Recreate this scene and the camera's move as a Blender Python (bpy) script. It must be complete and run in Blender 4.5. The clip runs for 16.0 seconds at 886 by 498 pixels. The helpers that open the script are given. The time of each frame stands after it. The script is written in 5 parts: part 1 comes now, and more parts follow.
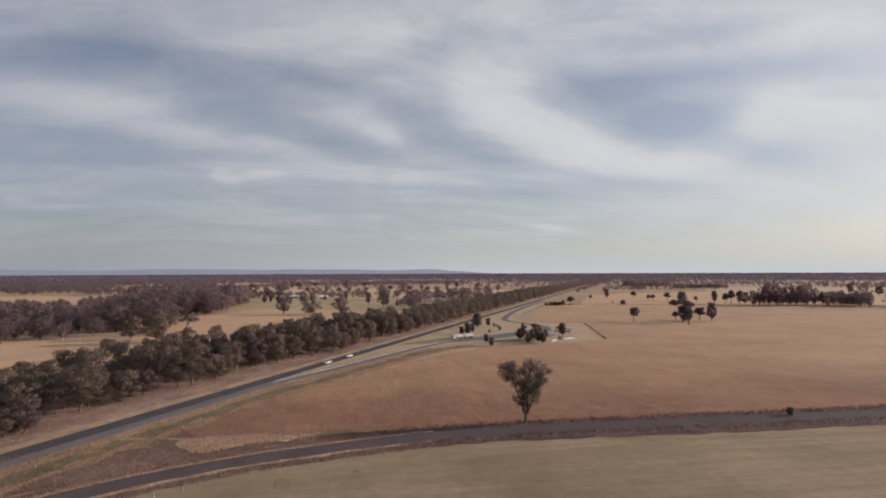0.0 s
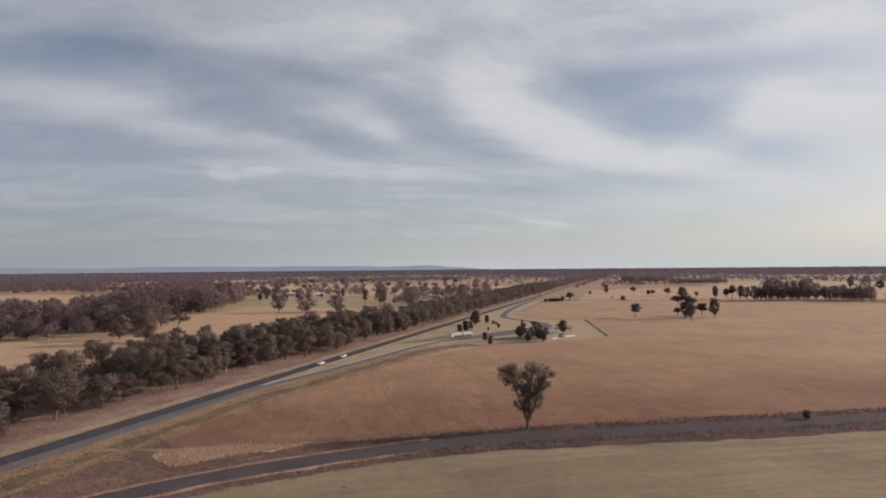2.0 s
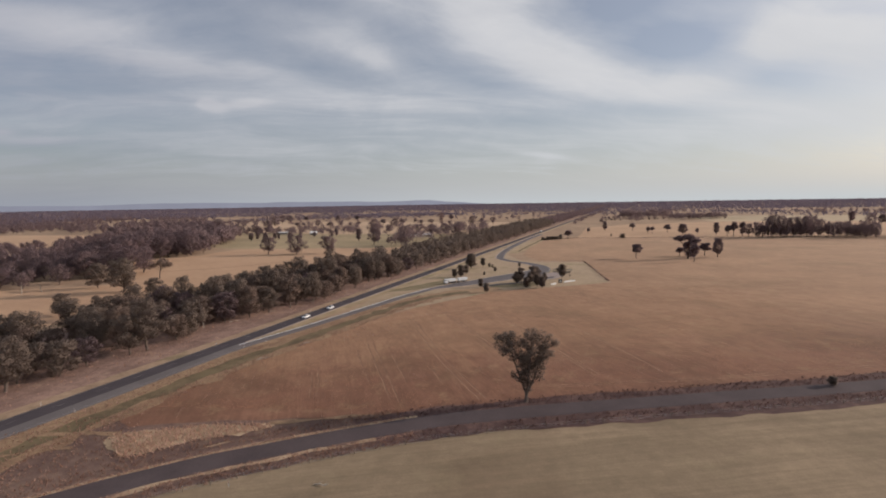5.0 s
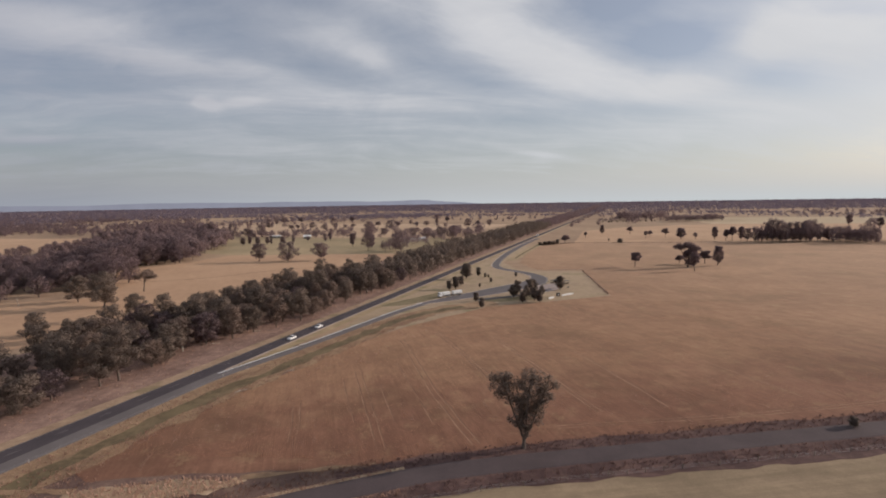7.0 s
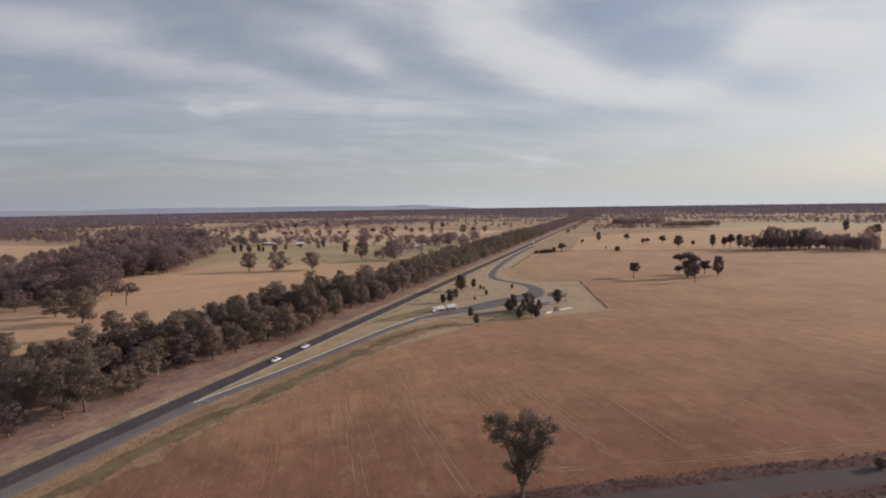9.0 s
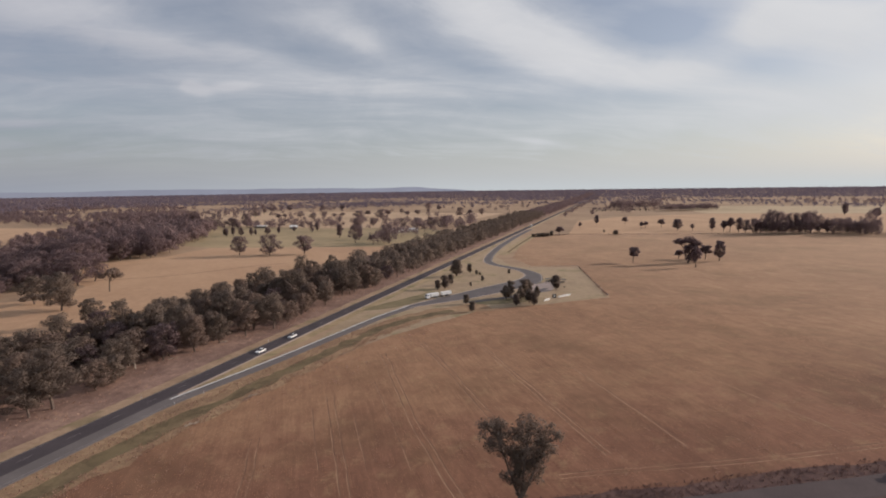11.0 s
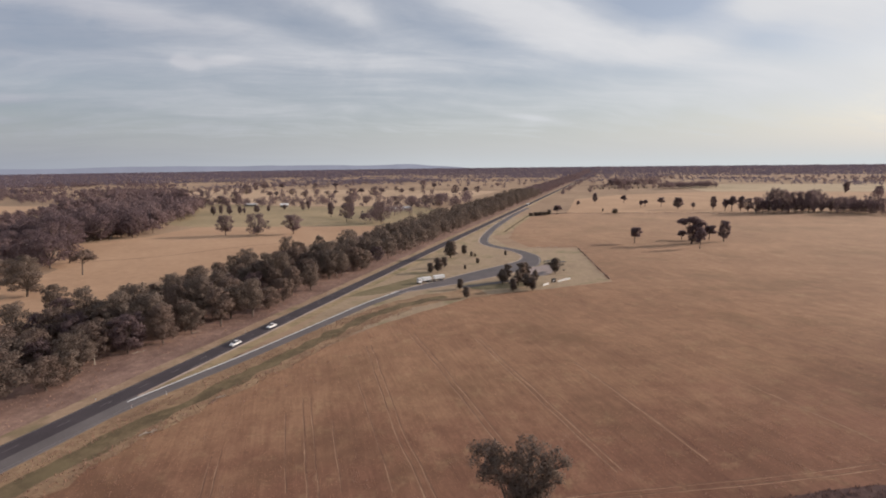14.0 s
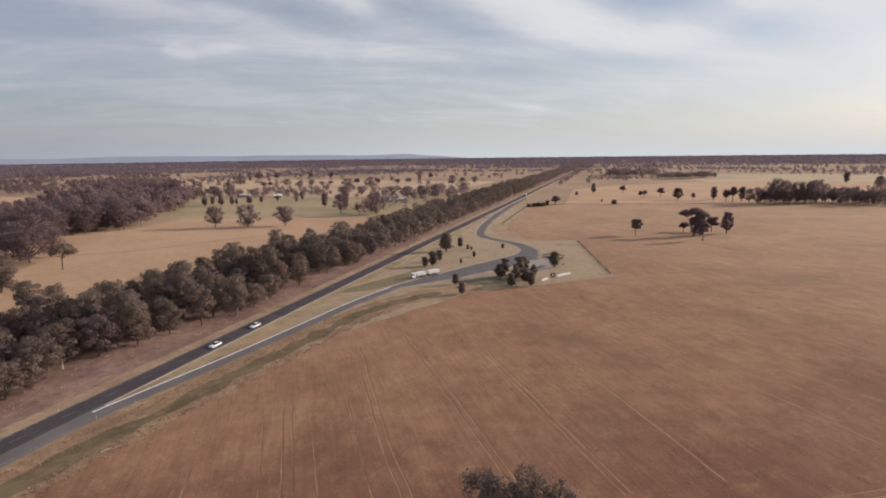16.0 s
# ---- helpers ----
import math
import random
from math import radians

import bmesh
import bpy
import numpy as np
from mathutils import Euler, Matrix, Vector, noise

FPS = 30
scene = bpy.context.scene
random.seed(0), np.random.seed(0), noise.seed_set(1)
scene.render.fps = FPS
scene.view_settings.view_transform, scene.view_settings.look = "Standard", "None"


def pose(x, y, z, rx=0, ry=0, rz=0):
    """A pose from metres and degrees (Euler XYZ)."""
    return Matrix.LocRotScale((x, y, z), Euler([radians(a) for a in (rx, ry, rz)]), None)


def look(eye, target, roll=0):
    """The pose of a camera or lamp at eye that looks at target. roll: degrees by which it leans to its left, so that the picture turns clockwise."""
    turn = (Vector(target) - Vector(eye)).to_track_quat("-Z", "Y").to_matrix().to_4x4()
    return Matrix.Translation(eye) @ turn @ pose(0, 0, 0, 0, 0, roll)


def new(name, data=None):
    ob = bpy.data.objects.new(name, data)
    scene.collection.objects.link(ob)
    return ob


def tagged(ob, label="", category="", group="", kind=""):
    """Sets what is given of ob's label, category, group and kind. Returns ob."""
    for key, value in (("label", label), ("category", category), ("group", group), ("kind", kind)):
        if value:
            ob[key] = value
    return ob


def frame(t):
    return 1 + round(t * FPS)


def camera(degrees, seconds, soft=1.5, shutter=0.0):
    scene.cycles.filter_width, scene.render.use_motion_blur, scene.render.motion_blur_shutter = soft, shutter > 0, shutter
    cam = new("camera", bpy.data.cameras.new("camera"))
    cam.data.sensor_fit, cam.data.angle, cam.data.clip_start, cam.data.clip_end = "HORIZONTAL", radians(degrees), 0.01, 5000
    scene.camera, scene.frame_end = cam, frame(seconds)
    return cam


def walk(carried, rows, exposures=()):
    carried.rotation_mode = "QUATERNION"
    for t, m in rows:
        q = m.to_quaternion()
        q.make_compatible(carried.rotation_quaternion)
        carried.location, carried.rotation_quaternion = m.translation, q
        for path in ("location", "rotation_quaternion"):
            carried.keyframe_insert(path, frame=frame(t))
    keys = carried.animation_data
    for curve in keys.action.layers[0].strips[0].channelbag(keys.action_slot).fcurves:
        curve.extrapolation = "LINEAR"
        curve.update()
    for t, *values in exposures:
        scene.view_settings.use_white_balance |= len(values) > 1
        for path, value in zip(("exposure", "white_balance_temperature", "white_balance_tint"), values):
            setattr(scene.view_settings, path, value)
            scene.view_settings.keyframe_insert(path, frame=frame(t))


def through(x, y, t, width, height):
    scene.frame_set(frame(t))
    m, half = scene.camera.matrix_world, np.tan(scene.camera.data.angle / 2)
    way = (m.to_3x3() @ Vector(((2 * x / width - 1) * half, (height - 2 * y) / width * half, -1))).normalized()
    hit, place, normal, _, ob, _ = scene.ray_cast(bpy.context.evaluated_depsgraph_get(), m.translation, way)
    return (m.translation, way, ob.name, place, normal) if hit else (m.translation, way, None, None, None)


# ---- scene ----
cam = camera(84.0, 16.0, soft=1.9)
PATH = [
    (0, (-1.997, -10.571, 48.406), (-2.152, -8.579, 48.501), -0.2),
    (0.5, (-2.152, -8.752, 48.647), (-2.306, -6.76, 48.746), -0.2),
    (1, (-2.006, -6.396, 48.764), (-2.158, -4.405, 48.869), -0.4),
    (1.5, (-2.013, -3.951, 48.872), (-2.162, -1.96, 48.984), -0.5),
    (2, (-2.013, -0.744, 48.832), (-2.161, 1.249, 48.911), -0.5),
    (2.5, (-2.041, 3.511, 48.574), (-2.191, 5.505, 48.541), -0.6),
    (3, (-2.117, 7.473, 48.823), (-2.266, 9.462, 48.675), -0.6),
    (3.5, (-2.093, 10.707, 49.539), (-2.24, 12.693, 49.351), -0.7),
    (4, (-1.893, 13.919, 51.19), (-2.037, 15.904, 51.002), -0.8),
    (6.5, (-0.494, 29.473, 59.908), (-0.621, 31.46, 59.719), -0.9),
    (7, (-0.378, 32.4, 61.95), (-0.501, 34.387, 61.758), -0.9),
    (7.5, (-0.083, 35.673, 63.628), (-0.201, 37.661, 63.436), -0.9),
    (8, (0.153, 38.609, 65.342), (0.038, 40.596, 65.149), -0.9),
    (8.5, (0.355, 41.602, 66.017), (0.243, 43.589, 65.828), -1.0),
    (9, (0.413, 44.24, 66.239), (0.307, 46.23, 66.064), -0.9),
    (11.5, (1.184, 59.34, 66.532), (1.093, 61.318, 66.249), -0.8),
    (12, (1.357, 62.605, 66.474), (1.268, 64.577, 66.154), -0.8),
    (12.5, (1.627, 65.601, 66.295), (1.539, 67.571, 65.959), -0.8),
    (13, (1.692, 68.728, 66.401), (1.609, 70.697, 66.061), -0.8),
    (13.5, (1.846, 71.469, 66.376), (1.764, 73.438, 66.038), -0.7),
    (14, (2.058, 74.205, 66.387), (1.981, 76.175, 66.051), -0.7),
    (14.5, (2.324, 77.344, 66.211), (2.249, 79.311, 65.854), -0.7),
    (15, (2.525, 80.43, 66.276), (2.453, 82.392, 65.897), -0.7),
    (15.5, (2.697, 83.171, 66.372), (2.627, 85.134, 65.994), -0.6),
    (16, (2.999, 85.935, 66.193), (2.933, 87.898, 65.818), -0.7),
]
walk(cam, [(t, look(eye, target, roll)) for t, eye, target, roll in PATH],
     [(0, 0.0, 6500, 18.5), (9, 0.0, 6500, 18.5), (12.5, 0.08, 6500, 18.5), (16, 0.20, 6500, 18.5)])

from mathutils.geometry import delaunay_2d_cdt

# ---- sky and sun ----
SUN_DIR = Vector((0.912, 0.278, 0.305)).normalized()
SUN_EL = math.asin(SUN_DIR.z)
SUN_AZ = math.atan2(SUN_DIR.x, SUN_DIR.y)


class Nodes:
    """Short-hand for building a node tree."""

    def __init__(self, tree):
        self.t = tree
        tree.nodes.clear()

    def n(self, kind, **settings):
        node = self.t.nodes.new(kind)
        for key, value in settings.items():
            if key == "op":
                node.operation = value
            elif key == "data":
                node.data_type = value
            elif key == "blend":
                node.blend_type = value
        return node

    def link(self, a, b):
        self.t.links.new(a, b)

    def put(self, socket, value):
        if isinstance(value, bpy.types.NodeSocket):
            self.link(value, socket)
        else:
            socket.default_value = value

    def math(self, op, a, b=0.0, c=0.0, clamp=False):
        node = self.n("ShaderNodeMath", op=op)
        node.use_clamp = clamp
        for k, v in enumerate((a, b, c)):
            self.put(node.inputs[k], v)
        return node.outputs[0]

    def dot(self, a, vec):
        node = self.n("ShaderNodeVectorMath", op="DOT_PRODUCT")
        self.put(node.inputs[0], a)
        self.put(node.inputs[1], vec)
        return node.outputs["Value"]

    def mix(self, f, a, b, blend="MIX"):
        node = self.n("ShaderNodeMixRGB", blend=blend)
        self.put(node.inputs[0], f)
        self.put(node.inputs[1], (*a, 1) if isinstance(a, tuple) else a)
        self.put(node.inputs[2], (*b, 1) if isinstance(b, tuple) else b)
        return node.outputs[0]

    def noise(self, vec, scale, detail=4.0, rough=0.55, warp=0.0):
        node = self.n("ShaderNodeTexNoise")
        self.put(node.inputs["Vector"], vec)
        node.inputs["Scale"].default_value = scale
        node.inputs["Detail"].default_value = detail
        node.inputs["Roughness"].default_value = rough
        node.inputs["Distortion"].default_value = warp
        return node.outputs["Fac"]

    def ramp(self, f, stops):
        node = self.n("ShaderNodeValToRGB")
        self.put(node.inputs[0], f)
        els = node.color_ramp.elements
        while len(els) < len(stops):
            els.new(0.5)
        for el, (p, c) in zip(els, stops):
            el.position = p
            el.color = (*c, 1) if isinstance(c, tuple) else (c, c, c, 1)
        return node.outputs[0]

    def mapping(self, vec, rz=0.0, scale=(1, 1, 1)):
        node = self.n("ShaderNodeMapping")
        self.put(node.inputs["Vector"], vec)
        node.vector_type = "TEXTURE"
        node.inputs["Rotation"].default_value = (0, 0, rz)
        node.inputs["Scale"].default_value = tuple(1 / k for k in scale)
        return node.outputs[0]


def make_world():
    world = bpy.data.worlds.new("sky")
    scene.world = world
    world.use_nodes = True
    g = Nodes(world.node_tree)
    way = g.n("ShaderNodeTexCoord").outputs["Generated"]
    sky = g.n("ShaderNodeTexSky")
    sky.sky_type, sky.sun_disc = "NISHITA", False
    sky.sun_elevation, sky.sun_rotation = SUN_EL, SUN_AZ
    sky.air_density, sky.dust_density, sky.ozone_density = 1.0, 1.6, 1.6
    yaw = radians(4.45)
    ahead = g.dot(way, (-math.sin(yaw), math.cos(yaw), 0))
    side = g.dot(way, (math.cos(yaw), math.sin(yaw), 0))
    up = g.dot(way, (0, 0, 1))
    depth = g.math("MAXIMUM", ahead, 0.08)
    u = g.math("DIVIDE", side, depth)
    v = g.math("DIVIDE", up, depth)
    # cirrus lies on a high flat layer, drawn out along the wind
    lift = g.math("ADD", g.math("MAXIMUM", up, 0.0), 0.16)
    flat = g.n("ShaderNodeCombineXYZ")
    g.link(g.math("DIVIDE", side, lift), flat.inputs[0])
    g.link(g.math("DIVIDE", ahead, lift), flat.inputs[1])
    layer = flat.outputs[0]
    warp = g.n("ShaderNodeVectorMath", op="MULTIPLY_ADD")
    swirl = g.n("ShaderNodeTexNoise")
    g.link(layer, swirl.inputs["Vector"])
    swirl.inputs["Scale"].default_value = 0.45
    swirl.inputs["Detail"].default_value = 3
    g.link(swirl.outputs["Color"], warp.inputs[0])
    warp.inputs[1].default_value = (1.3, 1.1, 0)
    g.link(layer, warp.inputs[2])
    bent = warp.outputs[0]
    broad = g.noise(g.mapping(bent, radians(24), (0.6, 1.0, 1)), 0.6, 5, 0.55, 0.4)
    wisps = g.noise(g.mapping(bent, radians(18), (0.5, 1.25, 1)), 1.6, 8, 0.60, 0.6)
    fine = g.noise(g.mapping(bent, radians(10), (0.45, 1.5, 1)), 4.5, 7, 0.62, 0.4)
    cover = g.math("ADD", g.math("MULTIPLY", broad, 0.26), g.math("MULTIPLY", wisps, 0.50))
    cover = g.math("ADD", cover, g.math("MULTIPLY", fine, 0.36))
    view = g.n("ShaderNodeCombineXYZ")
    g.link(u, view.inputs[0])
    g.link(g.math("MULTIPLY", v, 2.0), view.inputs[1])
    billow = g.noise(view.outputs[0], 5.5, 9, 0.62, 0.7)
    cover = g.math("ADD", cover, g.math("MULTIPLY", billow, 0.44))
    cover = g.math("SUBTRACT", cover, 0.215)

    def spot(px, py, rx, ry, tilt, power):
        a, c = math.cos(radians(tilt)), math.sin(radians(tilt))
        du = g.math("SUBTRACT", u, (px - 784) / 870)
        dv = g.math("SUBTRACT", v, (487 - py) / 870)
        p = g.math("ADD", g.math("MULTIPLY", du, a), g.math("MULTIPLY", dv, c))
        q = g.math("SUBTRACT", g.math("MULTIPLY", dv, a), g.math("MULTIPLY", du, c))
        p, q = g.math("MULTIPLY", p, 870 / rx), g.math("MULTIPLY", q, 870 / ry)
        r = g.math("ADD", g.math("MULTIPLY", p, p), g.math("MULTIPLY", q, q))
        return g.math("MULTIPLY", g.math("POWER", 2.718, g.math("MULTIPLY", r, -1.0)), power)

    # openings in the cloud, and its thick parts
    for hole in ((120, 85, 150, 42, 0, -0.34), (320, 120, 190, 36, -10, -0.30), (430, 195, 120, 44, -12, -0.30), (590, 262, 130, 24, -6, -0.24), (560, 140, 110, 20, -14, -0.24),
                 (745, 205, 90, 30, -22, -0.24), (850, 272, 130, 24, -12, -0.30), (1080, 160, 110, 40, 4, -0.42), (1200, 222, 105, 36, 6, -0.58), (1310, 126, 220, 26, 4, -0.38),
                 (1385, 284, 78, 22, -4, -0.56), (1120, 335, 130, 17, -3, -0.28), (1180, 70, 240, 24, 8, -0.18), (880, 60, 160, 30, 4, -0.16), (280, 345, 300, 20, 0, -0.12), (60, 385, 130, 10, 0, -0.14),
                 (1530, 305, 60, 14, 0, -0.24), (1500, 172, 120, 10, 0, -0.2), (950, 350, 120, 14, -3, -0.16),
                 (600, 60, 250, 50, 0, 0.26), (870, 150, 75, 60, 0, 0.28), (935, 225, 110, 50, -22, 0.34), (1060, 272, 160, 36, -8, 0.34), (1210, 296, 120, 18, 4, 0.40), (1375, 208, 80, 38, 14, 0.56),
                 (1490, 218, 120, 44, 0, 0.44), (1490, 40, 130, 38, 0, 0.26), (100, 172, 170, 24, -8, 0.32), (330, 242, 130, 17, -10, 0.36), (490, 258, 70, 16, -14, 0.28), (600, 205, 130, 34, -18, 0.18),
                 (690, 246, 44, 18, -24, 0.26), (1400, 350, 260, 36, 0, 0.24), (700, 318, 240, 14, -3, 0.18),
                 (398, 315, 22, 9, -14, 0.7), (385, 312, 10, 6, 0, 0.5), (455, 312, 34, 7, 4, 0.6), (95, 372, 60, 9, 0, 0.3), (30, 355, 26, 6, 0, 0.3), (970, 408, 44, 5, -6, 0.3)):
        cover = g.math("ADD", cover, spot(*hole))
    density = g.ramp(cover, ((0.12, 0.26), (0.5, 0.55), (0.78, 0.88), (1.0, 1.0)))
    # thin haze close to the horizon
    haze = g.math("POWER", g.math("SUBTRACT", 1.0, g.math("MULTIPLY", g.math("MAXIMUM", up, 0.0), 3.2), clamp=True), 2.2)
    toward_sun = g.math("MULTIPLY_ADD", g.dot(way, tuple(SUN_DIR)), 0.5, 0.5)
    glow = g.ramp(toward_sun, ((0.0, 0.0), (0.30, 0.16), (0.62, 0.74), (0.95, 0.96)))
    white = g.mix(glow, (0.300, 0.330, 0.385), (0.640, 0.68, 0.668))
    white = g.mix(g.math("MULTIPLY", g.math("SUBTRACT", wisps, 0.35, clamp=True), 1.1), white, (0.735, 0.77, 0.748))
    low = g.mix(glow, (0.265, 0.302, 0.35), (0.575, 0.638, 0.62))
    bg = g.n("ShaderNodeBackground")
    bg.inputs["Strength"].default_value = 0.09
    g.link(sky.outputs[0], bg.inputs["Color"])
    cloud = g.n("ShaderNodeBackground")
    g.link(g.mix(haze, white, low), cloud.inputs["Color"])
    both = g.n("ShaderNodeMixShader")
    veil = g.math("MULTIPLY", g.math("POWER", toward_sun, 7.0), 0.5)
    g.link(g.math("MAXIMUM", g.math("MAXIMUM", density, veil), g.math("MULTIPLY", haze, 0.99)), both.inputs[0])
    g.link(bg.outputs[0], both.inputs[1])
    g.link(cloud.outputs[0], both.inputs[2])
    g.link(both.outputs[0], g.n("ShaderNodeOutputWorld").inputs["Surface"])


make_world()
sun = new("sun", bpy.data.lights.new("sun", "SUN"))
sun.data.energy, sun.data.angle, sun.data.color = 3.3, radians(0.9), (1.0, 0.88, 0.74)
sun.matrix_world = look(SUN_DIR * 100, (0, 0, 0))


# ---- materials ----
def surface(name, rough=0.9):
    m = bpy.data.materials.new(name)
    m.use_nodes = True
    g = Nodes(m.node_tree)
    bsdf = g.n("ShaderNodeBsdfPrincipled")
    out = g.n("ShaderNodeOutputMaterial")
    g.link(bsdf.outputs[0], out.inputs["Surface"])
    bsdf.inputs["Roughness"].default_value = rough
    bsdf.inputs["Specular IOR Level"].default_value = 0.15
    return m, g, bsdf


def earth(name, dark, mid, light, big=0.02, small=0.35, row=None, row_scale=0.5, row_power=0.35, bump=0.12, spots=None, sheen=0.10, tufty=None, headland=None):
    """Grassy or bare ground: colour patches at two scales, drill rows where the paddock has them."""
    m, g, b = surface(name, 1.0)
    dark, mid, light = (tuple(c * k for c, k in zip(col, (1.21, 1.115, 1.225))) for col in (dark, mid, light))
    at = g.n("ShaderNodeTexCoord").outputs["Object"]
    f = g.math("MULTIPLY", g.noise(at, big, 5, 0.6, 0.4), 0.40)
    f = g.math("ADD", f, g.math("MULTIPLY", g.noise(at, small, 5, 0.65), 0.30))
    f = g.math("ADD", f, g.math("MULTIPLY", g.noise(at, small * 6, 6, 0.8), 0.30))
    if row is not None:
        lines = g.noise(g.mapping(at, row, (1.0, 0.06, 1)), row_scale, 5, 0.75, 0.3)
        wide = g.noise(g.mapping(at, row, (1.0, 0.5, 1)), row_scale * 0.14, 4, 0.65, 0.6)
        f = g.math("ADD", g.math("MULTIPLY", f, 1 - row_power), g.math("MULTIPLY", g.math("ADD", g.math("MULTIPLY", lines, 0.68), g.math("MULTIPLY", wide, 0.32)), row_power))
    col = g.ramp(f, ((0.39, dark), (0.5, mid), (0.61, light)))
    if spots:
        col = g.mix(g.ramp(g.noise(at, spots[1], 4, 0.6, 0.3), ((0.52, 0.0), (0.66, 0.8))), col, spots[0])
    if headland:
        # redder bare soil where machines turn along the road, darkened further for lens vignetting
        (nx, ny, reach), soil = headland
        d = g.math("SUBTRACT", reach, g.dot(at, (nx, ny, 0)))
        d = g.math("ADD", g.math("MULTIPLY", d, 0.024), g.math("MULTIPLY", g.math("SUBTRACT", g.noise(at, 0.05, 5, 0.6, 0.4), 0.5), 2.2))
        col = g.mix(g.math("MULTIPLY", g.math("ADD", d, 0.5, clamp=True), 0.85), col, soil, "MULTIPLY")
    if tufty:
        col = g.mix(g.ramp(g.noise(at, tufty[1], 8, 0.78, 0.0), ((0.54, 0.0), (0.74, 0.55))), col, tufty[0])
    g.link(col, b.inputs["Base Color"])
    # dry stalks catch the low light at glancing angles
    b.inputs["Sheen Weight"].default_value = sheen
    b.inputs["Sheen Roughness"].default_value = 0.22
    b.inputs["Sheen Tint"].default_value = (1.0, 0.78, 0.56, 1)
    bp = g.n("ShaderNodeBump")
    bp.inputs["Strength"].default_value = bump
    bp.inputs["Distance"].default_value = 0.3
    g.link(g.noise(at, 1.7, 6, 0.7), bp.inputs["Height"])
    g.link(bp.outputs[0], b.inputs["Normal"])
    return m


def plain(name, colour, rough=0.6, metal=0.0, vary=0.12, scale=3.0):
    m, g, b = surface(name, rough)
    at = g.n("ShaderNodeTexCoord").outputs["Object"]
    dark = tuple(c * (1 - vary) for c in colour)
    pale = tuple(min(1, c * (1 + vary)) for c in colour)
    g.link(g.ramp(g.noise(at, scale, 5, 0.65), ((0.35, dark), (0.65, pale))), b.inputs["Base Color"])
    b.inputs["Metallic"].default_value = metal
    return m


def foliage(name, dark, light, through=0.42):
    """Leaves: matt, lit from both sides, since thin leaves let part of the light pass."""
    m = bpy.data.materials.new(name)
    m.use_nodes = True
    g = Nodes(m.node_tree)
    info = g.n("ShaderNodeObjectInfo").outputs["Random"]
    island = g.n("ShaderNodeNewGeometry").outputs["Random Per Island"]
    f = g.math("ADD", g.math("MULTIPLY", island, 0.5), g.math("MULTIPLY", info, 0.5))
    dark, light = (tuple(c * k for c, k in zip(col, (1.32, 1.20, 1.42))) for col in (dark, light))
    col = g.ramp(f, ((0.1, dark), (0.9, light)))
    matt, thin, both = g.n("ShaderNodeBsdfDiffuse"), g.n("ShaderNodeBsdfTranslucent"), g.n("ShaderNodeMixShader")
    g.link(col, matt.inputs["Color"])
    g.link(col, thin.inputs["Color"])
    both.inputs[0].default_value = through
    g.link(matt.outputs[0], both.inputs[1])
    g.link(thin.outputs[0], both.inputs[2])
    g.link(both.outputs[0], g.n("ShaderNodeOutputMaterial").inputs["Surface"])
    return m


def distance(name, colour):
    """Glowing backdrop for far hills: the haze before them is put into the emission colour."""
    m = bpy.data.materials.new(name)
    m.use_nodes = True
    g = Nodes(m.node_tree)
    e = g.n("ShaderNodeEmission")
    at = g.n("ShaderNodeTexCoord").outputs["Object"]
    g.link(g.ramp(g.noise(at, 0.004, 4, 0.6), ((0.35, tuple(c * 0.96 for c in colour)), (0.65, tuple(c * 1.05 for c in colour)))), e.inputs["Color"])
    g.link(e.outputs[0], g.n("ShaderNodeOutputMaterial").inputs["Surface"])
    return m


ROWS = math.atan2(0.345, 1.0)  # the drill rows lean away from the highway
M_PLAIN = earth("dry_plain", (0.20, 0.145, 0.09), (0.29, 0.215, 0.13), (0.37, 0.285, 0.17), 0.004, 0.05, bump=0.05)
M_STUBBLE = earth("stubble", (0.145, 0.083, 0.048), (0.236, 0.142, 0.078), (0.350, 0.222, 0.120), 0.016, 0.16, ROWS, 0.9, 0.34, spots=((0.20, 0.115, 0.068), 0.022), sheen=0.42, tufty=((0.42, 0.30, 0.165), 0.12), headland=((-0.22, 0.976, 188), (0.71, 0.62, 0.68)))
M_NEAR = earth("grazed_grass", (0.152, 0.122, 0.071), (0.226, 0.183, 0.108), (0.325, 0.26, 0.153), 0.02, 0.3, radians(-77.5), 0.22, 0.42, spots=((0.185, 0.128, 0.083), 0.013), tufty=((0.33, 0.265, 0.16), 0.06))
M_MEADOW = earth("meadow", (0.29, 0.19, 0.108), (0.355, 0.24, 0.135), (0.42, 0.295, 0.17), 0.012, 0.2, sheen=0.25)
M_GREEN = earth("green_pasture", (0.21, 0.185, 0.10), (0.285, 0.24, 0.13), (0.37, 0.295, 0.165), 0.01, 0.1)
M_PALE = earth("pale_straw", (0.33, 0.25, 0.155), (0.41, 0.315, 0.19), (0.48, 0.37, 0.23), 0.006, 0.06)
M_PASTURE = earth("yellow_pasture", (0.29, 0.245, 0.145), (0.37, 0.31, 0.185), (0.44, 0.37, 0.22), 0.006, 0.06)
M_VERGE = earth("verge_grass", (0.088, 0.058, 0.045), (0.135, 0.092, 0.068), (0.215, 0.155, 0.105), 0.06, 0.5, tufty=((0.33, 0.25, 0.155), 0.16))
M_STRAW = earth("straw_verge", (0.20, 0.145, 0.088), (0.275, 0.205, 0.125), (0.37, 0.285, 0.175), 0.08, 0.5, spots=((0.195, 0.162, 0.09), 0.06), sheen=0.3)
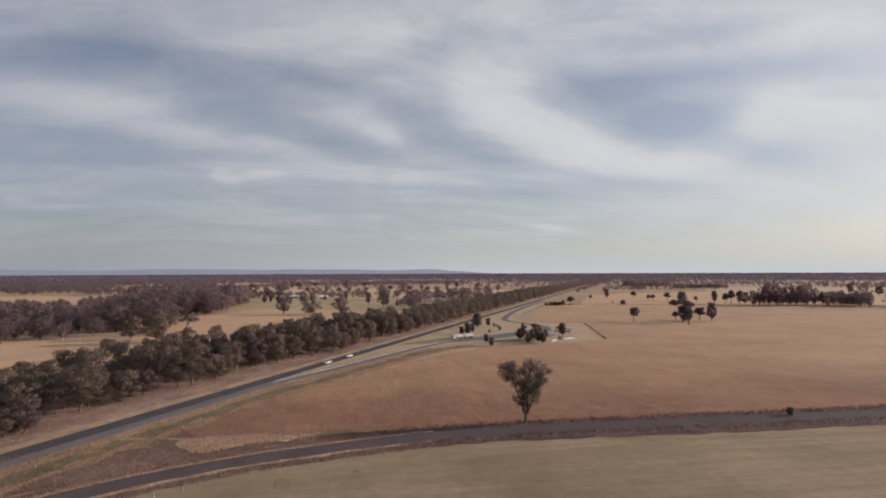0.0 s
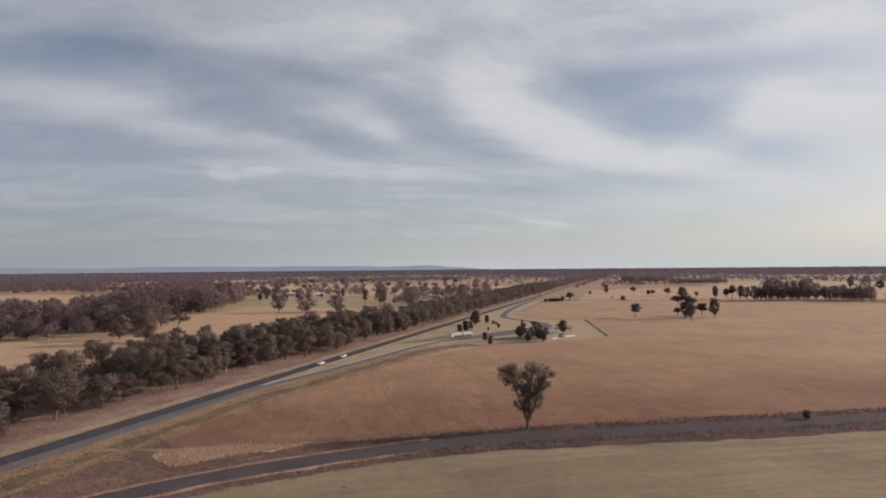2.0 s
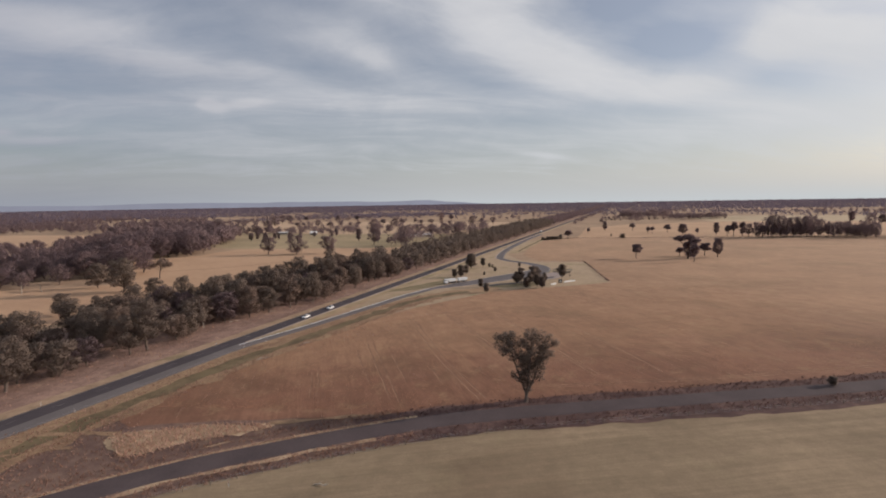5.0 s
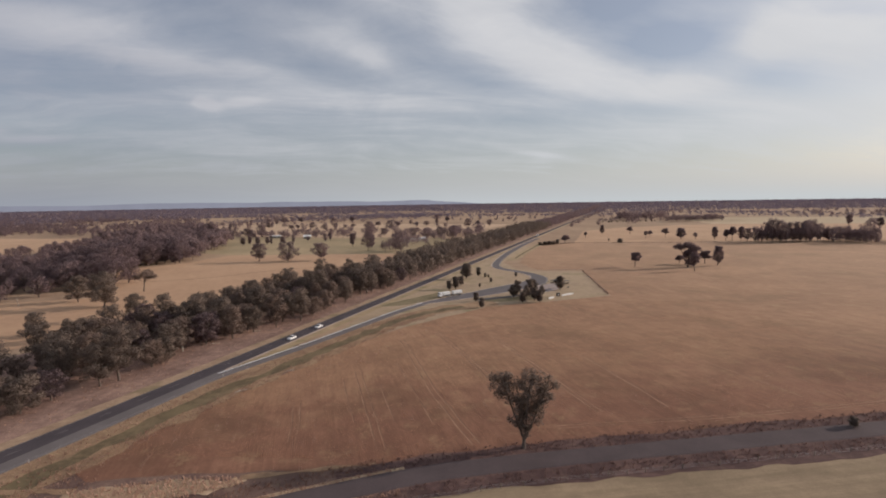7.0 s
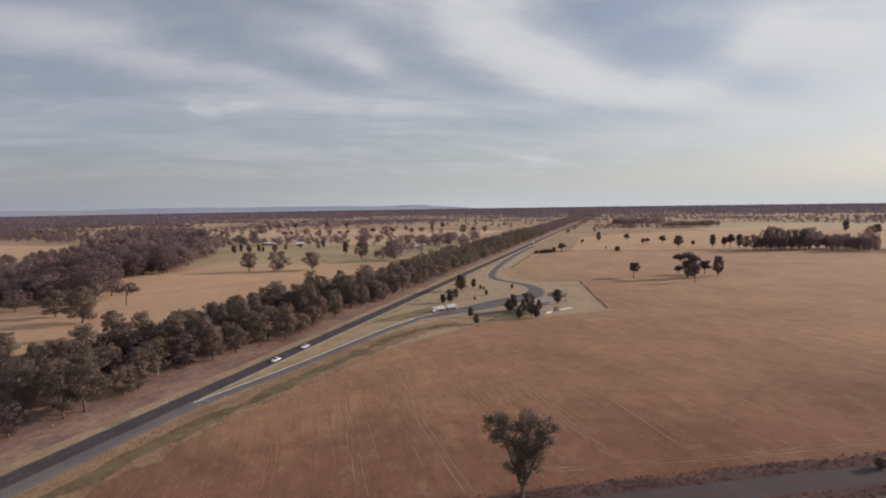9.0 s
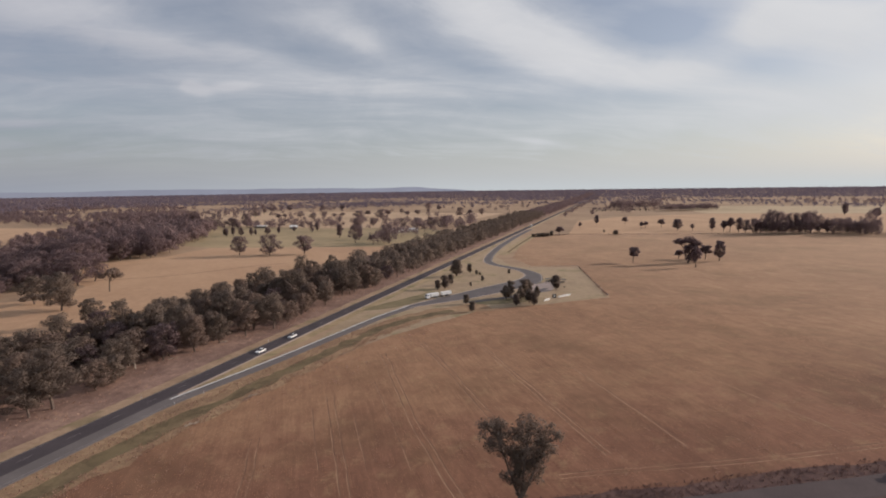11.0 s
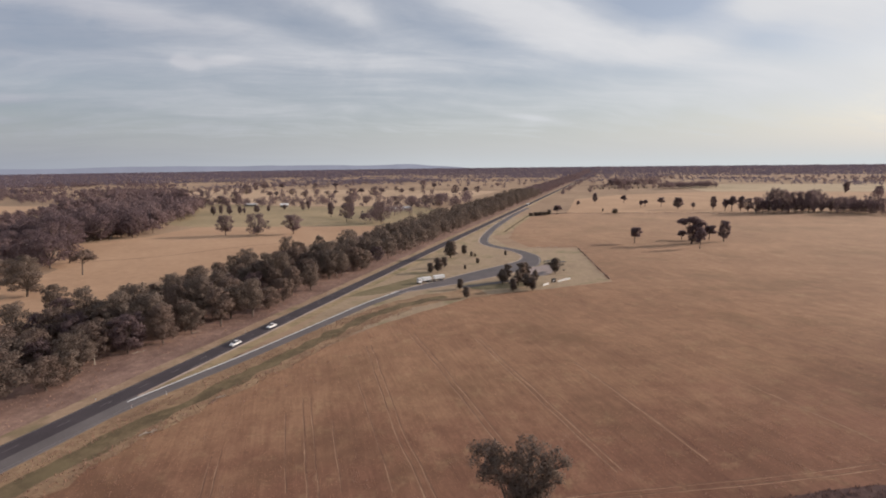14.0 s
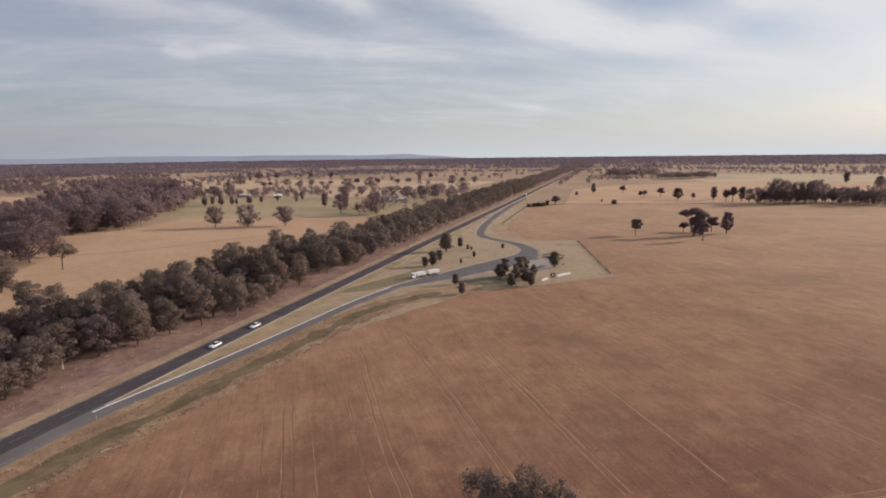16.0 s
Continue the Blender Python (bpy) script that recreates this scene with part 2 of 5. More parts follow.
M_DITCH = earth("ditch_grass", (0.078, 0.064, 0.036), (0.118, 0.095, 0.051), (0.19, 0.148, 0.08), 0.07, 0.4, spots=((0.19, 0.146, 0.082), 0.05), tufty=((0.28, 0.21, 0.115), 0.2))
M_LITTER = earth("leaf_litter", (0.125, 0.082, 0.062), (0.205, 0.141, 0.104), (0.33, 0.232, 0.162), 0.05, 0.35, tufty=((0.46, 0.335, 0.235), 0.14))
M_REST = earth("rest_area_grass", (0.21, 0.170, 0.106), (0.29, 0.234, 0.142), (0.385, 0.308, 0.187), 0.05, 0.35, spots=((0.19, 0.165, 0.09), 0.05), sheen=0.3)
M_BANK = earth("straw_bank", (0.165, 0.112, 0.066), (0.235, 0.165, 0.092), (0.325, 0.24, 0.132), 0.09, 0.5, sheen=0.25, tufty=((0.40, 0.30, 0.165), 0.3))
M_LAWN = earth("shaded_lawn", (0.13, 0.118, 0.062), (0.17, 0.15, 0.08), (0.22, 0.185, 0.105), 0.08, 0.5)
M_GRAVEL = earth("gravel", (0.22, 0.195, 0.165), (0.28, 0.25, 0.21), (0.34, 0.30, 0.25), 0.08, 0.8)
M_DARKGRASS = earth("rough_dark_grass", (0.056, 0.036, 0.031), (0.088, 0.057, 0.047), (0.150, 0.100, 0.076), 0.09, 0.6, tufty=((0.21, 0.15, 0.10), 0.35))
M_MEDIAN = earth("median_grass", (0.18, 0.156, 0.083), (0.265, 0.215, 0.115), (0.37, 0.292, 0.16), 0.05, 0.4, spots=((0.145, 0.142, 0.068), 0.035), sheen=0.3)
M_SHOULDER = earth("pale_gravel_shoulder", (0.30, 0.245, 0.185), (0.38, 0.315, 0.235), (0.46, 0.385, 0.29), 0.1, 0.8)
M_KERB = plain("pale_kerb", (0.40, 0.36, 0.32), 0.85, 0, 0.25, 0.35)
M_PAINT_WORN = plain("worn_road_paint", (0.27, 0.25, 0.24), 0.8, 0, 0.3, 1.5)
M_PALEGRASS = earth("tall_pale_grass", (0.25, 0.192, 0.112), (0.37, 0.29, 0.17), (0.48, 0.385, 0.235), 0.1, 0.7)
M_RUT = earth("wheel_rut", (0.10, 0.055, 0.036), (0.145, 0.085, 0.052), (0.22, 0.135, 0.08), 0.1, 0.8)
M_RIDGE = earth("straw_ridge", (0.20, 0.127, 0.075), (0.30, 0.20, 0.115), (0.43, 0.30, 0.175), 0.2, 0.6)
M_SWIRL = earth("trodden_grass", (0.125, 0.098, 0.062), (0.165, 0.130, 0.08), (0.22, 0.175, 0.105), 0.2, 0.8)
M_TRACK = earth("stock_track", (0.16, 0.10, 0.06), (0.21, 0.135, 0.08), (0.26, 0.17, 0.10), 0.1, 0.8)


def asphalt(name, low, high):
    m, g, b = surface(name, 0.85)
    at = g.n("ShaderNodeTexCoord").outputs["Object"]
    f = g.math("ADD", g.math("MULTIPLY", g.noise(at, 0.09, 4, 0.6), 0.55), g.math("MULTIPLY", g.noise(at, 2.5, 5, 0.7), 0.45))
    g.link(g.ramp(f, ((0.35, low), (0.65, high))), b.inputs["Base Color"])
    return m


M_ASPHALT = asphalt("dark_asphalt", (0.060, 0.050, 0.055), (0.090, 0.076, 0.081))
M_SEAL = asphalt("grey_chip_seal", (0.130, 0.114, 0.112), (0.180, 0.158, 0.152))
M_LANE = asphalt("lane_asphalt", (0.122, 0.108, 0.108), (0.170, 0.150, 0.148))
M_OLDROAD = asphalt("old_asphalt", (0.074, 0.056, 0.057), (0.112, 0.086, 0.085))
M_BARK = plain("gum_bark", (0.15, 0.115, 0.097), 0.9, 0, 0.35, 1.2)
M_PALEBARK = plain("pale_bark", (0.42, 0.37, 0.31), 0.85, 0, 0.25, 1.2)
M_LEAF = foliage("gum_leaf", (0.128, 0.110, 0.080), (0.196, 0.170, 0.118))
M_LEAF_DRY = foliage("dry_gum_leaf", (0.132, 0.108, 0.079), (0.203, 0.166, 0.115))
M_LEAF_DARK = foliage("wattle_leaf", (0.108, 0.087, 0.078), (0.170, 0.136, 0.114))
# horizon leaves: grey-blue of distance haze mixed into the colour
M_FARLEAF_HAZE = foliage("hazy_far_leaf", (0.142, 0.130, 0.138), (0.192, 0.174, 0.180))
# both paler than near leaves: haze over far trees lightens the colour itself
M_WOODLEAF = foliage("woodland_leaf", (0.162, 0.130, 0.112), (0.225, 0.180, 0.150), 0.5)
M_WOODLEAF_DARK = foliage("dense_woodland_leaf", (0.140, 0.112, 0.100), (0.195, 0.156, 0.135), 0.5)
M_WHITE = plain("white_paint", (0.78, 0.78, 0.76), 0.4, 0, 0.05, 2.0)
M_CARPAINT = plain("white_car_paint", (0.80, 0.80, 0.80), 0.25, 0, 0.03, 2.0)
M_GLASS = plain("dark_glass", (0.03, 0.035, 0.04), 0.1, 0, 0.1, 2.0)
M_TYRE = plain("tyre_rubber", (0.03, 0.03, 0.03), 0.8, 0, 0.15, 6.0)
M_STEEL = plain("galvanised_steel", (0.42, 0.42, 0.42), 0.45, 0.6, 0.12, 4.0)
M_DARKSTEEL = plain("dark_steel", (0.06, 0.06, 0.065), 0.5, 0.3, 0.2, 4.0)
M_ROOF = plain("pale_iron_roof", (0.62, 0.61, 0.59), 0.45, 0.2, 0.1, 0.8)
M_WALL = plain("weathered_wall", (0.36, 0.31, 0.26), 0.85, 0, 0.2, 0.8)
M_POST = plain("grey_post_wood", (0.24, 0.20, 0.16), 0.9, 0, 0.3, 3.0)
# blue-grey of the haze over the hills, given off evenly
M_HILL_HAZE = distance("hill_haze_glow", (0.250, 0.272, 0.322))
M_TUFT = foliage("dry_grass_blade", (0.27, 0.19, 0.12), (0.44, 0.325, 0.21))
M_TUFT_DARK = foliage("dark_grass_blade", (0.11, 0.078, 0.06), (0.17, 0.12, 0.09))
M_TUFT_BROWN = foliage("brown_grass_blade", (0.16, 0.10, 0.07), (0.29, 0.20, 0.125))
M_STALK = foliage("stubble_stalk", (0.29, 0.175, 0.098), (0.46, 0.31, 0.17))
M_RED = plain("tail_lamp", (0.45, 0.03, 0.03), 0.3, 0, 0.1, 3.0)
M_LAMP = plain("clear_lamp", (0.7, 0.7, 0.68), 0.2, 0, 0.05, 3.0)


# ---- mesh helpers ----
def mesh(name, verts, faces, material, smooth=False):
    me = bpy.data.meshes.new(name)
    me.from_pydata([tuple(v) for v in verts], [], [tuple(f) for f in faces])
    me.materials.append(material)
    if smooth:
        me.polygons.foreach_set("use_smooth", [True] * len(me.polygons))
    me.update()
    return me


def fast_quads(name, verts, material, normals=None):
    """A mesh of loose quads from an array of shape (n, 4, 3)."""
    n = len(verts)
    me = bpy.data.meshes.new(name)
    me.vertices.add(n * 4)
    me.vertices.foreach_set("co", np.ascontiguousarray(verts, dtype=np.float32).ravel())
    me.loops.add(n * 4)
    me.loops.foreach_set("vertex_index", np.arange(n * 4, dtype=np.int32))
    me.polygons.add(n)
    me.polygons.foreach_set("loop_start", np.arange(0, n * 4, 4, dtype=np.int32))
    me.materials.append(material)
    me.update(calc_edges=True)
    if normals is not None:
        me.polygons.foreach_set("use_smooth", [True] * n)
        me.normals_split_custom_set(np.repeat(normals, 4, axis=0).astype(np.float32))
    return me


def part(name, data, parent, label="", m=None):
    if isinstance(data, bmesh.types.BMesh):
        me = bpy.data.meshes.new(name)
        data.to_mesh(me)
        data.free()
        data = me
    ob = new(name, data)
    ob.parent = parent
    if m is not None:
        ob.matrix_basis = m
    return tagged(ob, label)


def holder(name, label, category, group="", m=None):
    ob = new(name)
    ob.empty_display_size = 0.5
    if m is not None:
        ob.matrix_basis = m
    return tagged(ob, label, category, group)


def box_bm(sx, sy, sz, at=(0, 0, 0), bevel=0.0, material=None, taper=(1, 1)):
    bm = bmesh.new()
    bmesh.ops.create_cube(bm, size=1)
    for v in bm.verts:
        k = taper if v.co.z > 0 else (1, 1)
        v.co = Vector((v.co.x * sx * k[0] + at[0], v.co.y * sy * k[1] + at[1], v.co.z * sz + at[2]))
    if bevel:
        bmesh.ops.bevel(bm, geom=list(bm.edges), offset=bevel, segments=2, affect="EDGES", profile=0.6)
    return bm


def box(name, parent, material, sx, sy, sz, at, bevel=0.0, taper=(1, 1), label=""):
    ob = part(name, box_bm(sx, sy, sz, at, bevel, taper=taper), parent, label)
    ob.data.materials.append(material)
    return ob


def tube(verts, faces, points, radii, sides=6):
    """Adds a tapered tube along the points to the lists."""
    base = len(verts)
    for k, (p, r) in enumerate(zip(points, radii)):
        a = Vector(points[max(k - 1, 0)])
        b = Vector(points[min(k + 1, len(points) - 1)])
        d = (b - a).normalized()
        x = d.orthogonal().normalized()
        y = d.cross(x)
        for j in range(sides):
            ang = 2 * math.pi * j / sides
            verts.append(Vector(p) + r * (math.cos(ang) * x + math.sin(ang) * y))
    for k in range(len(points) - 1):
        for j in range(sides):
            a, b = base + k * sides + j, base + k * sides + (j + 1) % sides
            faces.append((a, b, b + sides, a + sides))
    faces.append(tuple(base + (len(points) - 1) * sides + j for j in range(sides)))


def glide(points, step=6.0):
    """Catmull-Rom points through the given ones."""
    pts = [Vector((p[0], p[1], 0)) for p in points]
    pts = [2 * pts[0] - pts[1], *pts, 2 * pts[-1] - pts[-2]]
    out = []
    for k in range(1, len(pts) - 2):
        a, b, c, d = pts[k - 1: k + 3]
        n = max(2, int((c - b).length / step))
        for j in range(n):
            t = j / n
            out.append(0.5 * (2 * b + (c - a) * t + (2 * a - 5 * b + 4 * c - d) * t * t + (3 * b - a - 3 * c + d) * t ** 3))
    out.append(pts[-2])
    return out


def ribbon(points, left, right, z, material, name, thick=0.0, ragged=0.0, seed=0.0):
    """A strip of ground along a line, from left to right of it (right is positive)."""
    verts, faces = [], []
    rows = 0
    for k, p in enumerate(points):
        d = (points[min(k + 1, len(points) - 1)] - points[max(k - 1, 0)]).normalized()
        n = Vector((d.y, -d.x, 0))
        l, r = (left(k / (len(points) - 1)) if callable(left) else left), (right(k / (len(points) - 1)) if callable(right) else right)
        if ragged:
            l += ragged * noise.noise(Vector((p.x * 0.11, p.y * 0.11, seed))) + 0.4 * ragged * noise.noise(Vector((p.x * 0.5, p.y * 0.5, seed + 3)))
            r += ragged * noise.noise(Vector((p.x * 0.11, p.y * 0.11, seed + 7))) + 0.4 * ragged * noise.noise(Vector((p.x * 0.5, p.y * 0.5, seed + 9)))
        verts += [p + n * l + Vector((0, 0, z)), p + n * r + Vector((0, 0, z))]
        if thick:
            verts += [p + n * (l - 0.5) + Vector((0, 0, z - thick)), p + n * (r + 0.5) + Vector((0, 0, z - thick))]
        rows += 1
    w = 4 if thick else 2
    for k in range(rows - 1):
        a, b = k * w, (k + 1) * w
        faces.append((a, a + 1, b + 1, b))
        if thick:
            faces += [(a + 2, a, b, b + 2), (a + 1, a + 3, b + 3, b + 1)]
    return mesh(name, verts, faces, material)


def patch(name, outline, z, material, label, ragged=0.0, step=6.0, seed=0.0):
    """One paddock or bed of ground with a slightly wandering edge."""
    verts = []
    for k, p in enumerate(outline):
        a, b = Vector((*p, 0)), Vector((*outline[(k + 1) % len(outline)], 0))
        n = max(1, int((b - a).length / step)) if ragged else 1
        for j in range(n):
            q = a.lerp(b, j / n)
            if ragged:
                q += ragged * Vector((noise.noise(q * 0.09 + Vector((seed, 0, 0))) + 0.5 * noise.noise(q * 0.4 + Vector((seed, 0, 0))),
                                      noise.noise(q * 0.09 + Vector((0, seed + 5, 0))) + 0.5 * noise.noise(q * 0.4 + Vector((0, seed + 5, 0))), 0))
            verts.append((q.x, q.y, z))
    flat = [Vector(v[:2]) for v in verts]
    n = len(flat)
    co, _, tris, *_ = delaunay_2d_cdt(flat, [(k, (k + 1) % n) for k in range(n)], [], 1, 1e-4)
    ob = new(name, mesh(name, [(p.x, p.y, z) for p in co], tris, material))
    return tagged(ob, label, "ground", kind="structure")


# ---- ground ----
def rise(x, y):
    """The plain lifts gently far out."""
    r = math.hypot(x, y)
    k = min(max((r - 2600) / 2300, 0), 1)
    return 26.0 * k * k * (3 - 2 * k)


def make_ground():
    radii = [0, 60, 140, 260, 420, 650, 950, 1350, 1800, 2300, 2600, 2900, 3200, 3600, 4000, 4400, 4800, 4930]
    n = 96
    verts, faces = [(0, 0, 0)], []
    for r in radii[1:]:
        for j in range(n):
            a = 2 * math.pi * j / n
            x, y = r * math.cos(a), r * math.sin(a)
            verts.append((x, y, rise(x, y)))
    for j in range(n):
        faces.append((0, 1 + j, 1 + (j + 1) % n))
    for k in range(len(radii) - 2):
        for j in range(n):
            a, b = 1 + k * n + j, 1 + k * n + (j + 1) % n
            faces.append((a, a + n, b + n, b))
    tagged(new("ground", mesh("ground", verts, faces, M_PLAIN)), "wide flat plain of dry yellow grass", "ground", kind="structure")


make_ground()

HWY_P, HWY_U = Vector((-107.7, 190.2, 0)), Vector((0.2917, 0.9565, 0))
HWY_N = Vector((0.9565, -0.2917, 0))


def hwy(s, d, z=0.0):
    """s metres along the highway, d metres right of its left edge."""
    return HWY_P + HWY_U * s + HWY_N * d + Vector((0, 0, z))


def hw2(s, d):
    p = hwy(s, d)
    return (p.x, p.y)


SERVICE = [hw2(-40, 10.2), hw2(0, 10.2), hw2(16, 10.8), (-74.8, 237.5), (-58.8, 272), (-44.2, 304), (-30, 328)]
# centre and half width of the paved truck bay and its loop
LOOP = [(-33, 324, 2.4), (-29.8, 329.0, 2.8), (-17.5, 340, 4.8), (-1, 354.5, 7.4), (15.3, 370.5, 9.2), (34, 389, 9.8), (45, 403, 8.8), (50.5, 418, 6.6), (51.5, 433, 5.6),
        (46, 450, 4.4), (37.5, 463, 4.0), (27, 477, 3.8), (21.5, 493, 3.7), (22, 515, 3.6), (29, 560, 3.5), (44, 628, 3.7), (74.5, 741, 3.5), (104, 836, 3.0)]
SIDE = [(-190, -22), (-150, 28), (-118, 66), (-92, 92), (-78.5, 104), (-60.7, 116), (-37.5, 128), (-9.6, 139.5), (23, 147.5), (59, 155), (98, 163), (132, 170.5),
        (200, 186), (300, 209), (460, 246)]
service_line, loop_line, side_line = glide(SERVICE), glide(LOOP, 3.0), glide(SIDE)

hwy_line = [hwy(s, 0) for s in range(-330, 2700, 30)]

def beside(line, d, lo, hi):
    """Plan points d metres right of a line, for x between lo and hi."""
    out = []
    for a, b in zip(line, line[1:]):
        if lo < a.x < hi:
            u = (b - a).normalized()
            out.append((a.x + u.y * d, a.y - u.x * d))
    return out


patch("near_paddock", beside(side_line, 8.2, -150, 455) + [(700, 100), (300, -300), (-250, -300)], 0.02, M_NEAR, "grazed grey-green paddock beside the sealed side road", 0.9, seed=2)
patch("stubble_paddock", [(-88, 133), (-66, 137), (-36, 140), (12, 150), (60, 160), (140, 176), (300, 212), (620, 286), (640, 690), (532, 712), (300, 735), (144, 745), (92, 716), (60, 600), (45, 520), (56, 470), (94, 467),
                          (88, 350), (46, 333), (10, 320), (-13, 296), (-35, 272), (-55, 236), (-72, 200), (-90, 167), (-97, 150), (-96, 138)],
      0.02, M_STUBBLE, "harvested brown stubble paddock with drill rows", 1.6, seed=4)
patch("far_paddock", [(144, 747), (300, 737), (532, 714), (640, 692), (1100, 600), (1300, 900), (900, 1150), (560, 1215), (330, 1130), (215, 1010)],
      0.02, M_MEADOW, "far pale stubble paddock behind a fence", 2.0, 12, seed=6)
patch("pasture_strip", [(560, 1222), (900, 1158), (1500, 1050), (1900, 1250), (1182, 1512), (805, 1621), (600, 1500)], 0.02, M_PASTURE, "pale yellow-green pasture far off", 3.0, 20, seed=8)
patch("meadow", [(-440, 190), (-400, 290), (-330, 320), (-262, 350), (-270, 390), (-345, 436), (-348, 452), (-342, 498), (-309, 546), (-300, 620), (-66, 618), (-110, 520), (-160, 420), (-172, 330), (-185, 270), (-230, 180)],
      0.02, M_MEADOW, "orange-tan mown meadow between two woods", 2.0, seed=10)
CLEARING = [(-600, 630), (-700, 595), (-1060, 880), (-970, 985), (-750, 950), (-690, 860), (-600, 720)]
patch("clearing", CLEARING, 0.02, M_MEADOW, "tan clearing inside the wood", 2.0, 10, seed=11)
patch("green_pasture", [(-300, 622), (-66, 620), (-20, 780), (-60, 880), (-271, 900), (-520, 1000), (-480, 760), (-381, 660)], 0.02, M_GREEN, "greenish pasture behind the meadow", 2.5, 10, seed=12)
patch("straw_field", [(-560, 1010), (-271, 905), (-60, 885), (100, 1330), (-168, 1430), (-817, 1640), (-1000, 1300)], 0.02, M_PALE, "pale straw field dotted with trees", 3.0, 20, seed=14)
patch("rest_area", [(-66, 254), (-45, 258), (-20, 288), (10, 320), (46, 333), (86, 352), (94, 462), (54, 464), (40, 470), (30, 530), (92, 714), (60, 690), (10, 530), (-10, 480), (-60, 330)],
      0.03, M_REST, "mown grey-green grass of the roadside rest area", 1.0, seed=16)
patch("gravel_yard", [(50, 392), (58, 400), (66, 396), (63, 384), (54, 368), (44, 362), (38, 364), (38, 374)], 0.045, M_GRAVEL, "grey gravel hardstand beside the loop road", 0.8, 4, seed=18)
patch("lawn", [(8, 330), (30, 336), (44, 344), (40, 352), (20, 346), (6, 340)], 0.05, M_LAWN, "greener watered lawn under the shade trees", 1.2, 3, seed=20)


def strip(name, line, left, right, z, material, label, thick=0.0, ragged=0.0, category="verge", seed=0.0):
    return tagged(new(name, ribbon(line, left, right, z, material, name, thick, ragged, seed)), label, category, kind="structure")


patch("roadside_verge", [(-260, -60), (-160, 60), (-104, 92), (-60, 126), (-24, 138), (-40, 250), (-80, 240), (-96, 190), (-118, 130), (-150, 40), (-230, -60)], 0.012, M_VERGE, "reddish brown rough grass between the two roads", 1.0, seed=30)
TALL = [(-81, 117.5), (-89, 129), (-80, 131.5), (-67, 135.5), (-54, 136), (-52, 133.5), (-63, 127.5), (-71, 123.5), (-75, 118.5)]
patch("tall_grass", TALL, 0.075, M_PALEGRASS, "tall pale dry grass beside the side road", 3.2, 0.6, seed=31)
for k, (line, w) in enumerate((([(-128, 124), (-112, 127), (-98, 129), (-88, 129)], 0.9), ([(-116, 113), (-104, 119), (-94, 122)], 0.6), ([(-54, 136), (-40, 139), (-24, 143)], 0.7))):
    strip("straw_streak", glide(line, 2), -w, w, 0.098, M_BANK, "ragged streak of pale dry grass", ragged=1.3, seed=51 + k)
strip("leaf_litter", hwy_line, -92, -5, 0.03, M_LITTER, "bare soil and leaf litter under the roadside gums", ragged=3.0, seed=1)
strip("straw_verge", [hwy(s, 0) for s in range(-330, 2700, 6)], -5.2, 0.2, 0.05, M_STRAW, "pale dry grass verge along the highway", ragged=1.2, seed=2)
strip("median_verge", [hwy(s, 0) for s in range(-330, 2700, 6)], 7.0, 13.5, 0.05, M_MEDIAN, "green-tinged dry grass beside the highway", ragged=1.0, seed=3)
strip("service_verge", glide(SERVICE[:-2], 4), -3, 8.0, 0.06, M_BANK, "straw-brown grass verge beside the service road", ragged=1.4, seed=4)
strip("ditch", glide([hw2(-160, 22), hw2(-60, 22), hw2(-20, 22.5), (-84, 186), (-75, 207), (-63, 232), (-46, 271), (-28, 300), (-6, 318)], 3), -3.4, 2.6, 0.08, M_DITCH, "shallow green-brown grassed ditch", ragged=3.2, seed=5)
strip("ditch_bank", glide([hw2(-160, 22), hw2(-60, 22), hw2(-20, 22.5), (-84, 186), (-75, 207), (-63, 232), (-46, 271), (-28, 300), (-6, 318), (14, 326)], 3), -9.0, 7.0, 0.07, M_BANK, "yellow-brown dry grass on the ditch banks", ragged=3.4, seed=35)
strip("north_ditch", glide([(44, 560), (60, 618), (84, 700), (96, 738)], 4), -1.2, 1.4, 0.09, M_DITCH, "grassed drain beside the service road", ragged=0.8, seed=6)
strip("drain_bank", glide([(38, 540), (44, 560), (60, 618), (84, 700), (96, 738)], 4), -5.5, 5.0, 0.07, M_MEDIAN, "green-tinged grass on the drain banks", ragged=1.6, seed=46)
strip("side_road_verge", [p for p in glide(SIDE, 3) if p.x > -30], -8.0, lambda f: 8.5 + 3.0 * min(1, f * 5), 0.06, M_DARKGRASS, "rough dark grass beside the side road", ragged=1.6, seed=7)
strip("brown_verge", [p for p in glide(SIDE, 3) if p.x < -27], -8.0, 8.5, 0.058, M_VERGE, "rough reddish brown grass beside the side road", ragged=1.6, seed=17)

# ---- roads ----
highway = strip("highway", hwy_line, 0, 7.2, 0.16, M_ASPHALT, "two-lane dark asphalt highway", 0.14, category="road")
turn_lane = strip("turning_lane", [hwy(s, 0) for s in range(-330, 21, 10)], 7.22, 12.3, 0.155, M_SEAL, "grey chip-seal turning lane beside the highway", 0.13, category="road")
service = strip("service_road", service_line, -2.4, 2.4, 0.145, M_SEAL, "grey sealed service road into the rest area", 0.12, category="road")


def half_width(f):
    """Half width of the loop road at the fraction f of its points."""
    p = loop_line[round(f * (len(loop_line) - 1))]
    d = sorted(((p.x - x) ** 2 + (p.y - y) ** 2, w) for x, y, w in LOOP)[:2]
    a, b = d[0][0] ** 0.5 + 1e-6, d[1][0] ** 0.5 + 1e-6
    return (d[0][1] * b + d[1][1] * a) / (a + b)


def half_width_at(extra):
    """The loop road's half width and some more, over its first stretch."""
    n = len([p for p in loop_line if p.y < 400]) - 1
    return lambda f: half_width(f * n / (len(loop_line) - 1)) + extra - 1.0


